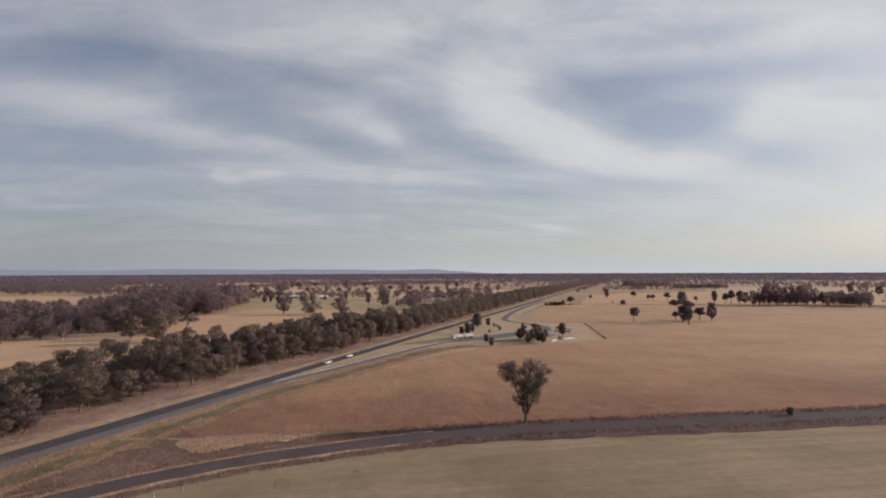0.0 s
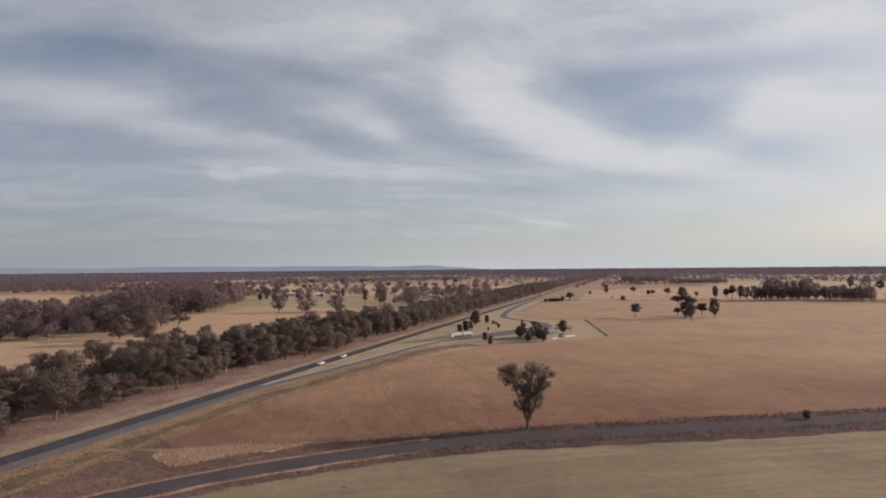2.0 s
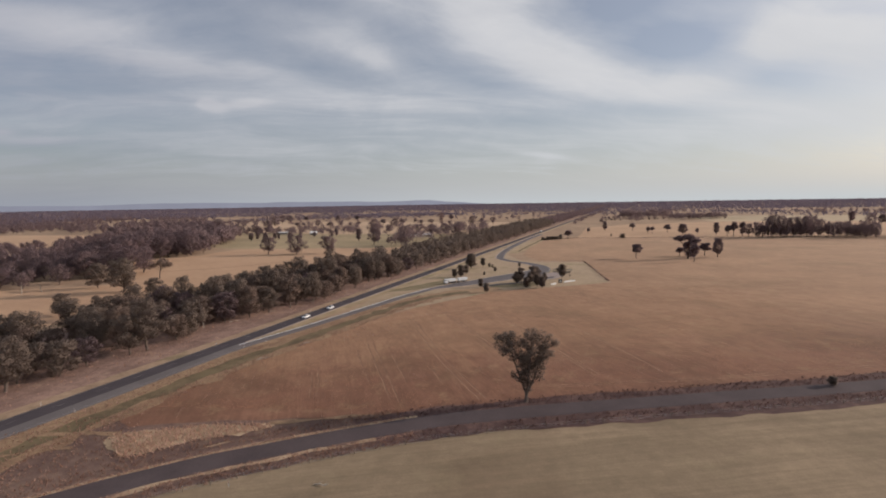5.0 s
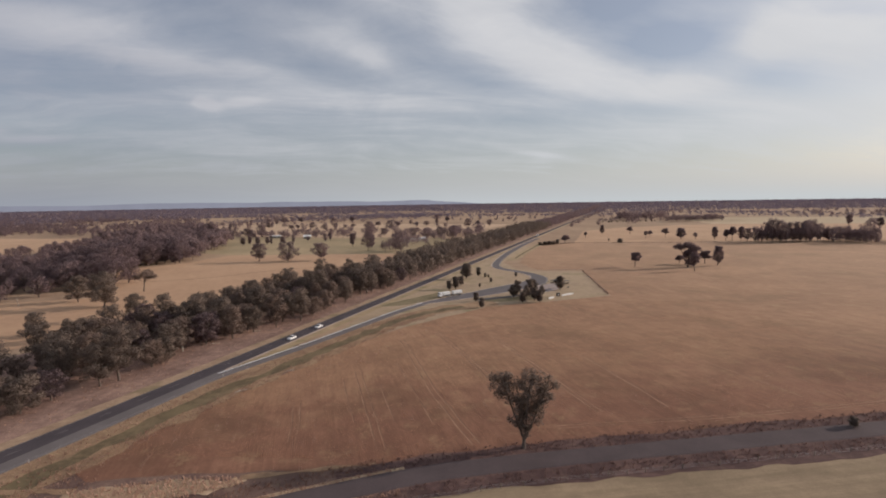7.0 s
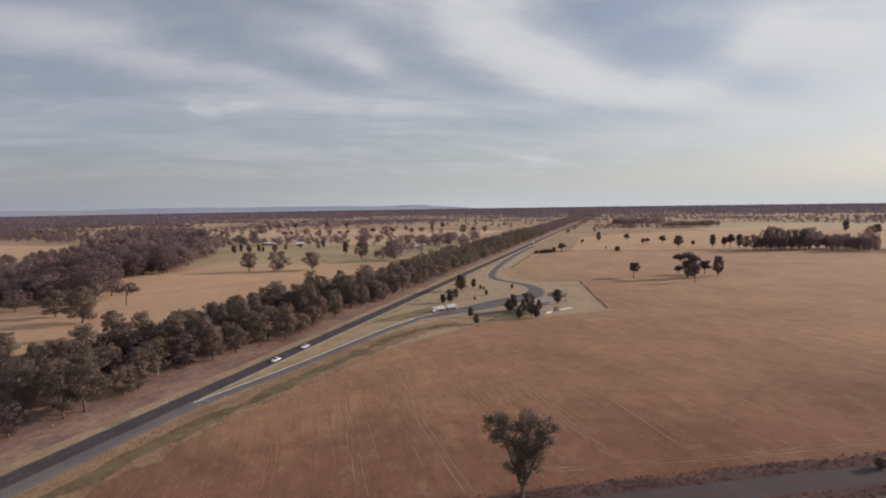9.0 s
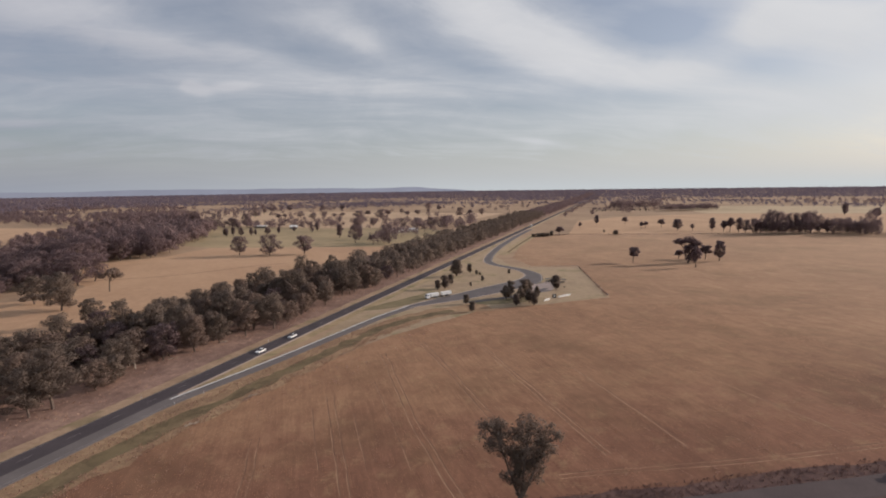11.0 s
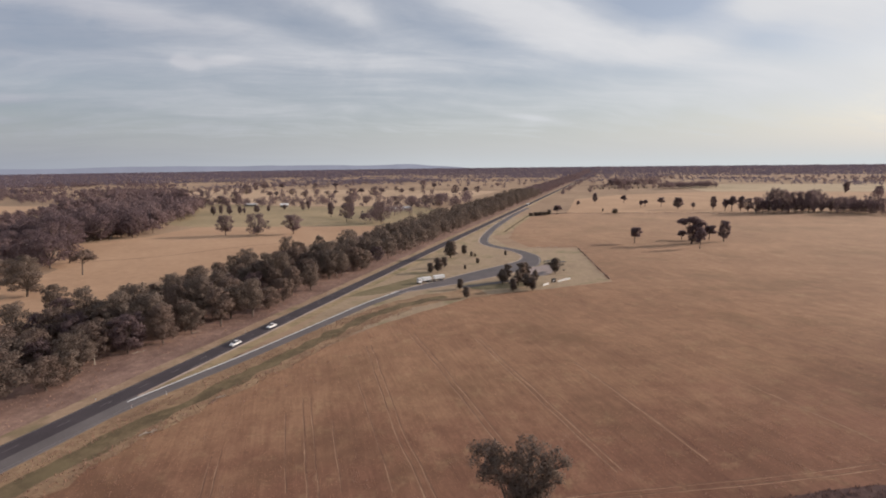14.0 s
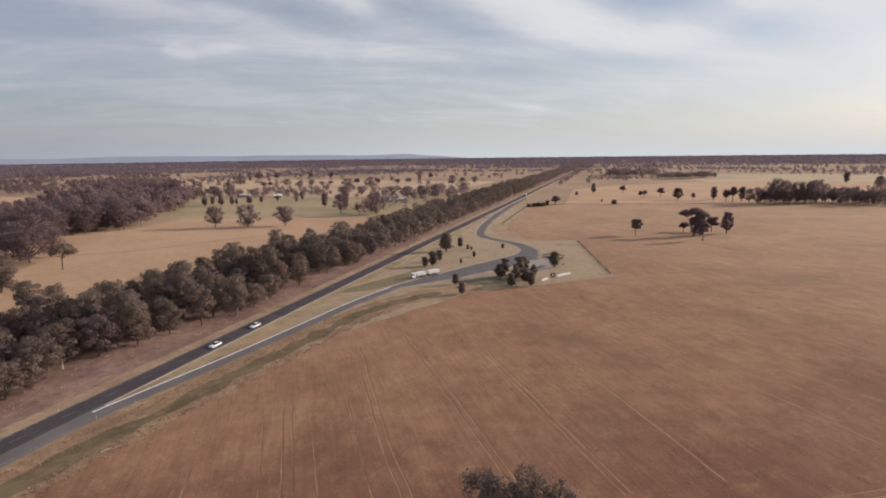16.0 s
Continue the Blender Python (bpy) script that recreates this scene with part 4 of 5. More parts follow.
for x, y, h, f in ((90.8, 711, 4.6, 2.0), (98, 714, 5.0, 2.2), (104, 716, 5.4, 2.2), (110, 719, 5.0, 2.2), (116.4, 723, 7.3, 1.2), (199, 769, 3.9, 1), (204, 730, 7, 1.7), (101, 165.5, 2.9, 1.3)):
    plant(SHADE[1], x, y, h, 53 * x, f, "low dark bush in dry grass")
for k, x, y, h in ((2, -6, 424, 12.4), (1, -17.7, 374.7, 6.3), (1, -13.1, 377.7, 8.8), (1, -9.6, 392, 7), (1, 3.9, 438.6, 7.1), (1, 9.1, 429.7, 3.7), (1, 11.5, 427.6, 2.8), (1, 12.7, 404, 3.8),
                   (1, 4.1, 385, 2.9), (1, 34.2, 433, 3.7), (1, 0.9, 333.6, 5.7), (1, 4.3, 315.7, 5.9),
                   (3, 28.2, 350, 10.2), (0, 25.0, 345, 8.4), (3, 35.4, 348, 11.6), (4, 39.4, 355, 10.2), (0, 37.1, 335.4, 8.2), (4, 43.2, 346, 7.6), (1, 39.6, 330.5, 7.4), (1, 29.4, 329.5, 7.0), (4, 33.0, 340, 8.4), (0, 59.1, 371.6, 9.6)):
    plant(SHADE[k], x, y, h, 71 * x)


# trees of the green pasture and round the homestead
for k, x, y, h, w in ((0, -388.5, 751.7, 13.2, 13.8), (3, -348.6, 755.9, 12.5, 7.7), (3, -345, 771.1, 12.7, 6.7), (3, -328.4, 761.8, 12.6, 7.5), (3, -316.3, 768.6, 11.9, 5.8), (3, -313.3, 776.3, 8.8, 5),
                      (3, -297.3, 783, 11.3, 8.3), (3, -286.4, 798.8, 10.7, 5), (3, -274.8, 833.7, 8.6, 5.5), (0, -238.7, 811.8, 13.4, 10), (3, -239, 839.7, 14.7, 7.3), (3, -138.9, 696.9, 19, 10),
                      (1, -448.7, 925.4, 28, 26), (0, -423.3, 934.3, 17.6, 24), (0, -402.8, 944, 24.7, 16), (1, -530.9, 1279.4, 25, 34), (0, -574.4, 1442.2, 24.7, 20), (0, -602.8, 1575.9, 20.3, 26.7),
                      (2, -530.9, 1526.6, 18, 16.7), (0, -392, 1212.9, 16.7, 20), (2, -415.1, 1176.4, 12.4, 12.5), (2, -424.7, 1158.8, 13.5, 12.5), (0, -348.1, 1166, 12.3, 17.5), (0, -344.7, 1247.9, 13.2, 20),
                      (0, -313, 1221, 10.3, 15), (2, -298.2, 1240.1, 10.5, 14.3), (2, -387.5, 1600.2, 17.1, 16.7), (0, -237.7, 1148.9, 19.3, 22.5), (2, -233.2, 1229.1, 15.5, 15), (1, -191.6, 1180.5, 21.1, 30),
                      (2, -181.7, 1220.4, 15.4, 12.5), (2, -445.4, 1576.8, 18.5, 15), (0, -178.4, 863.2, 19.6, 20), (0, -169.4, 1363.5, 14.4, 12.9), (2, -136.3, 1212.8, 14, 11.3), (0, -123.3, 1328.1, 11.2, 18.6),
                      (0, -96.5, 1349.4, 29, 17.1), (2, -75.4, 1462.3, 17, 16.7), (0, -12.2, 1191.8, 22.4, 17.5), (2, 10.7, 1231.2, 15.4, 12.5), (0, 40, 1248.8, 17, 17.5), (0, -103.5, 876, 18, 18.2),
                      (1, -80.4, 873.5, 18, 18.2), (0, -57.6, 871, 19.7, 16.4), (1, -34.9, 868.5, 21.4, 18.2), (0, -166.4, 940.7, 14.6, 16), (3, 814.4, 1150.3, 22.2, 13.3)):
    wide = (18, 22, 11, 9)[k] * h / (20, 20, 14, 17)[k]
    plant(FIELD[k], x, y, h, 29 * x, w / wide, "dark gum tree on the pasture near the homestead" if y < 960 else "far gum tree on the straw-coloured plain")
# trees that stand clear at the edge of the meadow wood
for k, x, y, h in ((1, -280.5, 411.8, 21.8), (0, -382.6, 566, 30), (1, -357, 558, 29), (1, -341, 564, 28), (0, -338, 582, 20), (0, -321, 446, 26), (1, -400, 736, 29), (3, -352, 621.6, 10), (1, -522, 983, 29)):
    plant(WOOD[k], x, y, h, 23 * x)


for k in range(15):
    plant(SHADE[1], 324 + 190 * k / 14 + 2.5 * (k * 7 % 3), 1347 + 48 * k / 14, 4.0 + 0.5 * (k * 5 % 4), 67 * k, 1.3, "small dark shrub in a planted row on the plain")


def inside(x, y, poly):
    hit = False
    for k in range(len(poly)):
        (x1, y1), (x2, y2) = poly[k - 1], poly[k]
        if (y1 > y) != (y2 > y) and x < (x2 - x1) * (y - y1) / (y2 - y1) + x1:
            hit = not hit
    return hit


def scatter(poly, gap, seed, keep=1.0):
    g = random.Random(seed)
    xs, ys = [p[0] for p in poly], [p[1] for p in poly]
    out, y = [], min(ys)
    while y < max(ys):
        x = min(xs)
        while x < max(xs):
            px, py = x + g.uniform(-0.45, 0.45) * gap, y + g.uniform(-0.45, 0.45) * gap
            if g.random() < keep and inside(px, py, poly):
                out.append((px, py))
            x += gap
        y += gap
    return out


WOOD_POLY = [(-340, 300), (-305, 335), (-300, 372), (-285, 400), (-305, 430), (-345, 505), (-312, 545), (-335, 640), (-366, 725), (-410, 830), (-500, 985), (-640, 1110), (-760, 1040),
             (-620, 800), (-610, 660), (-740, 580), (-660, 330), (-480, 210)]
wood = scatter(WOOD_POLY, 13.0, 21, 0.85) + scatter([(-262, 372), (-300, 400), (-372, 520), (-330, 480), (-290, 430)], 16, 23, 0.5)
# a bare arm of the meadow runs in among the trees
ARM = [(-258, 390), (-282, 404), (-350, 436), (-352, 452), (-268, 422)]
wood = [p for p in wood if not inside(*p, ARM) and not inside(*p, CLEARING)]
wood = [p for p in wood if p[1] < 560 or p[0] > -430 or noise.noise(Vector((p[0] * 0.012, p[1] * 0.007, 6))) > -0.12]
wood.sort(key=lambda p: p[0] ** 2 + p[1] ** 2)
for x, y in wood[:250]:
    k = rng.randrange(4)
    low = 0.62 if math.atan2(x, y - 30) < -0.72 else 1.0
    plant(WOOD[k], x, y, WOOD[k]["h"] * low * rng.uniform(0.72, 1.05), rng.uniform(0, 360), rng.uniform(0.9, 1.2))
joined("woodland", [(x, y, rng.uniform(16, 27) * (0.62 if math.atan2(x, y - 30) < -0.68 else 1.0)) for x, y in wood[250:]], "dense far woodland of dark gums", "trees", 1.3, 64, 22, 8, 0.95, mat=M_WOODLEAF)
LEANER = tree_kind("leaning_gum_tree", "thin leaning gum with a flat crown at the wood edge", "paddock trees", 345, 15.5, 16, fork=0.4, clumps=9, leaf=0.9, leaves=1500, shape="umbrella", leaf_mat=M_LEAF_DRY, lean=0.1)
plant(LEANER, -240.5, 373, turn=0)

# scattered trees of the far plain
far = []
for poly, gap, keep, lo, hi, seed in (
        ([(-470, 880), (-60, 870), (-20, 1000), (-420, 1130)], 25, 0.42, 9, 17, 31),
        ([(-700, 1130), (-20, 1000), (100, 1330), (-800, 1700)], 54, 0.34, 9, 15, 32),
        ([(-1000, 980), (-520, 1020), (-760, 1500), (-1700, 1500)], 26, 0.8, 10, 17, 33),
        ([(-2600, 1500), (-1000, 985), (-780, 1250), (-560, 1200), (-620, 1420), (-800, 1650), (-1200, 2000), (-2600, 2300)], 27, 0.85, 11, 18, 42),
        ([(-900, 1650), (150, 1400), (330, 2000), (-1200, 2300)], 30, 0.6, 9, 15, 34),
        ([(540, 690), (900, 640), (900, 700), (560, 742)], 14, 0.7, 13, 22, 35),
        ([(394, 730), (470, 740), (530, 718), (534, 732), (474, 758), (396, 748)], 9, 0.8, 15, 25, 45),
        ([(505, 1330), (665, 1380), (670, 1430), (510, 1380)], 12, 0.8, 15, 20, 36),
        ([(400, 1440), (560, 1470), (570, 1540), (430, 1520)], 15, 0.6, 20, 32, 48),
        ([(-480, 890), (-200, 875), (-170, 970), (-470, 1020)], 18, 0.4, 9, 16, 46),
        ([(-110, 620), (-10, 830), (40, 1000), (-40, 1000), (-120, 800)], 18, 0.5, 13, 22, 47),
        ([(260, 1100), (500, 1330), (560, 1700), (430, 1750)], 30, 0.55, 9, 16, 37),
        ([(420, 1650), (900, 1640), (1500, 1480), (1900, 1900), (800, 2300)], 28, 0.65, 9, 15, 38),
        ([(900, 900), (1500, 820), (1700, 1050), (1000, 1120)], 70, 0.35, 9, 16, 39),
        ([(-4600, 1400), (-1300, 1500), (-1300, 2600), (-4300, 3000)], 40, 0.85, 10, 16, 40)):
    g = random.Random(seed)
    gaps = 0.0 if seed in (33, 40, 42) else -1.0
    banded = 0.12 if seed in (34, 37, 38) else -0.12 if seed in (33, 40, 42) else -9
    for x, y in scatter(poly, gap, seed, keep):
        if noise.noise(Vector((x * 0.006, y * 0.004, 3))) > gaps - 0.08 and noise.noise(Vector((x * 0.003, y * 0.011, 8))) > banded and not (abs(x + 0.333 * y) < 15 and 780 < y < 905):
            far.append((x, y, g.uniform(lo, hi)))
joined("far_paddock_trees", far, "scattered far gums across the dry plain", "trees", 1.6, 36, 41, 7, 1.1, mat=M_WOODLEAF)
horizon = []
g = random.Random(50)
for k in range(56000):
    a = radians(g.uniform(-58, 52))
    r = 1750 + 3140 * g.random() ** 0.75
    x, y = r * math.sin(a), r * math.cos(a)
    thick = noise.noise(Vector((x * 0.0013, r * 0.0075, 2.0))) + 0.35 * noise.noise(Vector((x * 0.005, r * 0.016, 7.0)))
    west = max(0, (-a - 0.45) * 0.8)
    if thick > 0.14 - west - max(0, (r - 2750) / 900):
        horizon.append((x, y, g.uniform(9, 15)))
joined("horizon_woods", horizon, "dark haze-tinted woods in bands towards the horizon", "trees", 4.6, 7, 51, 2, 1.35)


# ---- vehicles ----
def wheel_meshes(r, w):
    tv, tf = [], []
    tube(tv, tf, [(0, -w / 2, 0), (0, -w / 2 + 0.04, 0), (0, w / 2 - 0.04, 0), (0, w / 2, 0)], [r * 0.9, r, r, r * 0.9], 16)
    tf.append(tuple(range(15, -1, -1)))
    rv, rf = [], []
    tube(rv, rf, [(0, -w / 2 - 0.012, 0), (0, w / 2 + 0.012, 0)], [r * 0.58, r * 0.58], 12)
    rf.append(tuple(range(11, -1, -1)))
    return mesh("tyre", tv, tf, M_TYRE), mesh("rim", rv, rf, M_STEEL)


def add_wheel(parent, data, x, y, z):
    w = part("wheel", data[0], parent, m=pose(x, y, z))
    part("rim", data[1], w, "bare steel rim")


def prism(profile, width, inset=0.0):
    """A body whose side outline is given in x and z, with the upper part drawn in."""
    bm = bmesh.new()
    top = max(z for x, z in profile)
    low = min(z for x, z in profile)
    sides = []
    for s in (-1, 1):
        sides.append([bm.verts.new((x, s * (width / 2 - inset * max(0, (z - low) / (top - low) - 0.45)), z)) for x, z in profile])
    bm.faces.new(sides[0])
    bm.faces.new(reversed(sides[1]))
    n = len(profile)
    for k in range(n):
        bm.faces.new((sides[0][k], sides[1][k], sides[1][(k + 1) % n], sides[0][(k + 1) % n]))
    bmesh.ops.recalc_face_normals(bm, faces=list(bm.faces))
    bmesh.ops.bevel(bm, geom=list(bm.edges), offset=0.05, segments=2, affect="EDGES")
    return bm


def car(x, y, turn, label):
    ob = holder("car", label, "car", "cars on the highway", pose(x, y, 0.16, 0, 0, turn))
    body = part("body", prism([(-2.25, 0.3), (2.25, 0.3), (2.3, 0.62), (2.1, 0.84), (0.95, 0.98), (-1.75, 1.02), (-2.28, 0.95), (-2.3, 0.6)], 1.8, 0.12), ob)
    body.data.materials.append(M_CARPAINT)
    cabin = part("cabin", prism([(1.0, 0.96), (0.25, 1.42), (-1.2, 1.46), (-1.85, 1.0)], 1.6, 0.3), ob, "dark glazed cabin")
    cabin.data.materials.append(M_GLASS)
    box("roof", ob, M_CARPAINT, 1.35, 1.15, 0.06, (-0.48, 0, 1.465), 0.02)
    for s in (-1, 1):
        box("headlight", ob, M_LAMP, 0.1, 0.35, 0.14, (2.24, 0.62 * s, 0.68), 0.02)
        box("tail_light", ob, M_RED, 0.08, 0.3, 0.16, (-2.28, 0.65 * s, 0.78), 0.02)
        box("mirror", ob, M_CARPAINT, 0.15, 0.2, 0.13, (0.8, 0.98 * s, 1.02), 0.02)
    w = wheel_meshes(0.33, 0.22)
    for px in (-1.4, 1.4):
        for s in (-1, 1):
            add_wheel(ob, w, px, 0.8 * s, 0.33)
    return ob


HEAD = math.degrees(math.atan2(-HWY_U.y, -HWY_U.x))
for s, d in ((63.2, 5.5), (84.5, 5.3)):
    p = hwy(s, d)
    car(p.x, p.y, HEAD, "white sedan driving on the dark highway")


def lorry(x, y, turn, z, label, group, trailer=True):
    """A rigid truck with a low box body, and its drawbar trailer."""
    ob = holder("truck", label, "truck", group, pose(x, y, z, 0, 0, turn))
    cab = part("cab", prism([(8.1, 0.7), (10.3, 0.7), (10.4, 1.6), (10.1, 2.95), (9.7, 3.15), (8.1, 3.2)], 2.4, 0.1), ob)
    cab.data.materials.append(M_CARPAINT)
    box("windscreen", ob, M_GLASS, 0.06, 2.0, 0.95, (10.26, 0, 2.2), 0.02)
    box("bumper", ob, M_DARKSTEEL, 0.25, 2.4, 0.4, (10.4, 0, 0.65), 0.05)
    for s in (-1, 1):
        box("side_window", ob, M_GLASS, 0.9, 0.05, 0.7, (9.4, 1.17 * s, 2.3), 0.01)
        box("headlight", ob, M_LAMP, 0.08, 0.4, 0.22, (10.42, 0.85 * s, 1.1), 0.02)
    w = wheel_meshes(0.5, 0.3)

    def load(x0, x1):
        length, mid = x1 - x0, (x0 + x1) / 2
        crate = box("box_body", ob, M_WHITE, length, 2.48, 1.75, (mid, 0, 2.32), 0.05)
        n = max(4, int(length / 1.0))
        for k in range(n + 1):
            for s in (-1, 1):
                rib = box("rib", crate, M_WHITE, 0.08, 0.05, 1.65, (x0 + 0.1 + k * (length - 0.2) / n, 1.265 * s, 2.32))
        box("chassis", ob, M_DARKSTEEL, length, 1.1, 0.35, (mid, 0, 1.2), 0.03)
        for s in (-1, 1):
            box("side_skirt", ob, M_DARKSTEEL, length * 0.45, 0.06, 0.6, (mid, 1.1 * s, 0.98), 0.02)

    load(1.9, 7.4)
    for px in (9.3, 3.6, 2.4):
        for s in (-1, 1):
            add_wheel(ob, w, px, 1.02 * s, 0.5)
    if trailer:
        load(-7.2, -0.4)
        box("drawbar", ob, M_DARKSTEEL, 3.0, 0.25, 0.2, (0.9, 0, 0.95), 0.02)
        for px in (-0.8, -4.9, -6.1):
            for s in (-1, 1):
                add_wheel(ob, w, px, 1.02 * s, 0.5)
    return ob


lorry(-14.6, 351.4, math.degrees(math.atan2(-9.6, -13.6)), 0.15, "white truck with boxed trailer parked in the rest area", "trucks")
p = hwy(735, 5.4)
lorry(p.x, p.y, HEAD, 0.16, "white truck far down the highway", "trucks", False)


# ---- rest area and roadside things ----
def wing_wall(a, b, h, label):
    """A low white wall stepping down to its ends."""
    a, b = Vector((*a, 0)), Vector((*b, 0))
    d = b - a
    ob = holder("wing_wall", label, "wall", "white entrance walls", pose(a.x, a.y, 0.05, 0, 0, math.degrees(math.atan2(d.y, d.x))))
    n = 4
    for k in range(n):
        hk = h * (0.7 + 0.3 * math.sin(math.pi * (k + 0.5) / n))
        box("panel", ob, M_WHITE, d.length / n - 0.06, 0.22, hk, ((k + 0.5) * d.length / n, 0, hk / 2), 0.03)
        box("coping", ob, M_WHITE, d.length / n - 0.02, 0.34, 0.08, ((k + 0.5) * d.length / n, 0, hk + 0.04), 0.02)
    return ob


wing_wall((46.5, 340.0), (50.5, 344.0), 1.0, "low white painted wall beside the shade trees")
wing_wall((56.5, 349.5), (65.0, 356.0), 1.1, "low white painted wall on the rest-area grass")
sign = holder("notice_board", "dark notice board with a white centre panel on posts", "sign", m=pose(53.2, 345.0, 0.05, 0, 0, 20))
box("board", sign, M_DARKSTEEL, 2.6, 0.16, 2.0, (0, 0, 1.9), 0.03)
box("panel", sign, M_WHITE, 0.95, 0.05, 0.9, (0, -0.11, 1.95), 0.02)
box("roof", sign, M_DARKSTEEL, 3.0, 0.7, 0.1, (0, 0, 3.0), 0.02)
for sx in (-1.2, 1.2):
    box("post", sign, M_POST, 0.14, 0.14, 2.95, (sx, 0.15, 1.45), 0.02)


def picnic_table(x, y, turn):
    ob = holder("picnic_table", "grey weathered timber picnic table with benches", "table", "picnic tables", pose(x, y, 0.05, 0, 0, turn))
    for k in range(4):
        box("table_board", ob, M_POST, 1.9, 0.18, 0.05, (0, -0.3 + 0.2 * k, 0.75), 0.01)
    for s in (-1, 1):
        box("bench", ob, M_POST, 1.9, 0.28, 0.05, (0, 0.75 * s, 0.45), 0.01)
        box("leg", ob, M_POST, 0.08, 1.5, 0.08, (0.7 * s, 0, 0.41), 0.01)
        box("leg", ob, M_POST, 0.08, 0.6, 0.72, (0.7 * s, 0, 0.36), 0.01)
    return ob


for x, y, turn in ((59.5, 398.8, 24), (68, 395.3, 10), (66, 380, 80)):
    picnic_table(x, y, turn)


def picnic_shelter(x, y, turn, length):
    """A flat dark roof on steel posts with a low bench wall at its back."""
    ob = holder("picnic_shelter", "dark-roofed picnic shelter on slim steel posts", "shelter", "picnic shelters", pose(x, y, 0.05, 0, 0, turn))
    box("roof", ob, M_DARKSTEEL, length, 3.0, 0.14, (0, 0, 2.55), 0.03)
    box("fascia", ob, M_POST, length + 0.1, 0.06, 0.24, (0, -1.53, 2.52), 0.01)
    for sx in (-1, 1):
        for sy in (-1, 1):
            box("post", ob, M_STEEL, 0.1, 0.1, 2.48, (sx * (length / 2 - 0.3), sy * 1.25, 1.24), 0.01)
    box("back_wall", ob, M_WALL, length - 0.8, 0.12, 1.1, (0, 1.3, 0.55), 0.01)


for x, y, turn, length in ((59.5, 399.0, 24, 5.5), (68.0, 395.5, 10, 4.2)):
    picnic_shelter(x, y, turn, length)


def fence(name, points, gap, label, wires=4):
    """Timber posts and wire along a line."""
    ob = holder(name, label, "fence", "", pose(0, 0, 0))
    line = [Vector((*p, 0)) for p in points]
    post = bpy.data.meshes.new("post")
    bm = box_bm(0.13, 0.13, 1.35, (0, 0, 0.62), 0.015)
    bm.to_mesh(post)
    bm.free()
    post.materials.append(M_POST)
    wv, wf = [], []
    for a, b in zip(line, line[1:]):
        n = max(1, round((b - a).length / gap))
        for k in range(n):
            q = a.lerp(b, k / n)
            part("post", post, ob, m=pose(q.x, q.y, 0.02, rng.uniform(-4, 4), rng.uniform(-4, 4), rng.uniform(0, 90)))
        for k in range(wires):
            z = 0.3 + 0.27 * k
            tube(wv, wf, [a + Vector((0, 0, z)), b + Vector((0, 0, z))], [0.012, 0.012], 3)
    part("wire", mesh("wire", wv, wf, M_STEEL), ob)
    return ob


fence("rest_area_fence", [(54, 463), (94, 467), (87, 352)], 4.5, "old post and wire fence round the rest area")
fence("paddock_fence", [(94, 720), (144, 746), (300, 736), (532, 713), (640, 691)], 9, "post and wire fence between two stubble paddocks", 3)
fence("near_fence", beside(side_line, 9.4, -125, 250)[::3], 5, "weathered post and wire fence along the side road", 4)


def guide_post(x, y):
    ob = holder("guide_post", "white plastic guide post at the road edge", "post", "guide posts", pose(x, y, 0.05, 0, 0, 17))
    box("post", ob, M_WHITE, 0.12, 0.05, 1.05, (0, 0, 0.52), 0.01)
    box("reflector", ob, M_RED, 0.06, 0.02, 0.14, (0, -0.036, 0.88), 0.005)


for k in range(9):
    for d in (-0.9, 13.2):
        if d < 0 or k < 3:
            q = hwy(-110 + 62 * k, d)
            guide_post(q.x, q.y)
for x, y in ((-86, 208), (-77.5, 86.8), (-72.5, 92.5), (-68.5, 96.5), (-50, 108.5), (-113, 106)):
    guide_post(x, y)


def dead_stem(x, y, h, lean, turn, name="dead_stem", label="bleached dead tree stem leaning in the litter"):
    tv, tf = [], []
    tube(tv, tf, [(0, 0, -0.2), (0.05, 0, 0.5), (lean * h * 0.5, 0.1, h * 0.55), (lean * h, 0, h)], [0.3, 0.24, 0.18, 0.08], 7)
    tube(tv, tf, [(lean * h * 0.5, 0.1, h * 0.55), (lean * h * 0.5 - 0.5, 0.5, h * 0.8)], [0.12, 0.05], 5)
    ob = new(name, mesh(name, tv, tf, M_PALEBARK))
    ob.matrix_basis = pose(x, y, 0, 0, 0, turn)
    return tagged(ob, label, "dead tree")


dead_stem(-130.5, 227, 4.2, 0.3, 10)
dead_stem(-124.5, 230, 3.4, 0.1, 80)
dead_stem(-150, 236, 3.6, 0.4, 150)
dead_stem(-312, 438, 9, 0.15, 20)
dead_stem(-318, 444, 8, -0.12, 60)
dead_stem(-296, 316, 7, 0.08, 30)
dead_stem(-288, 322, 6, -0.1, 100)


def fallen_branch(x, y, turn, size):
    tv, tf = [], []
    tube(tv, tf, [(0, 0, 0.15), (1.2 * size, 0.2, 0.3), (2.4 * size, -0.1, 0.25), (3.4 * size, 0.3, 0.5)], [0.14, 0.12, 0.08, 0.03], 6)
    for k, (dx, dy) in enumerate(((0.9, 0.8), (1.7, -0.7), (2.3, 0.6))):
        tube(tv, tf, [(dx * size, 0.1, 0.28), ((dx + 0.6) * size, dy * size, 0.55)], [0.07, 0.02], 5)
    ob = new("fallen_branch", mesh("fallen_branch", tv, tf, M_PALEBARK))
    ob.matrix_basis = pose(x, y, 0.02, 0, 0, turn)
    tagged(ob, "bleached fallen branch lying in dry grass", "branch", "fallen branches")


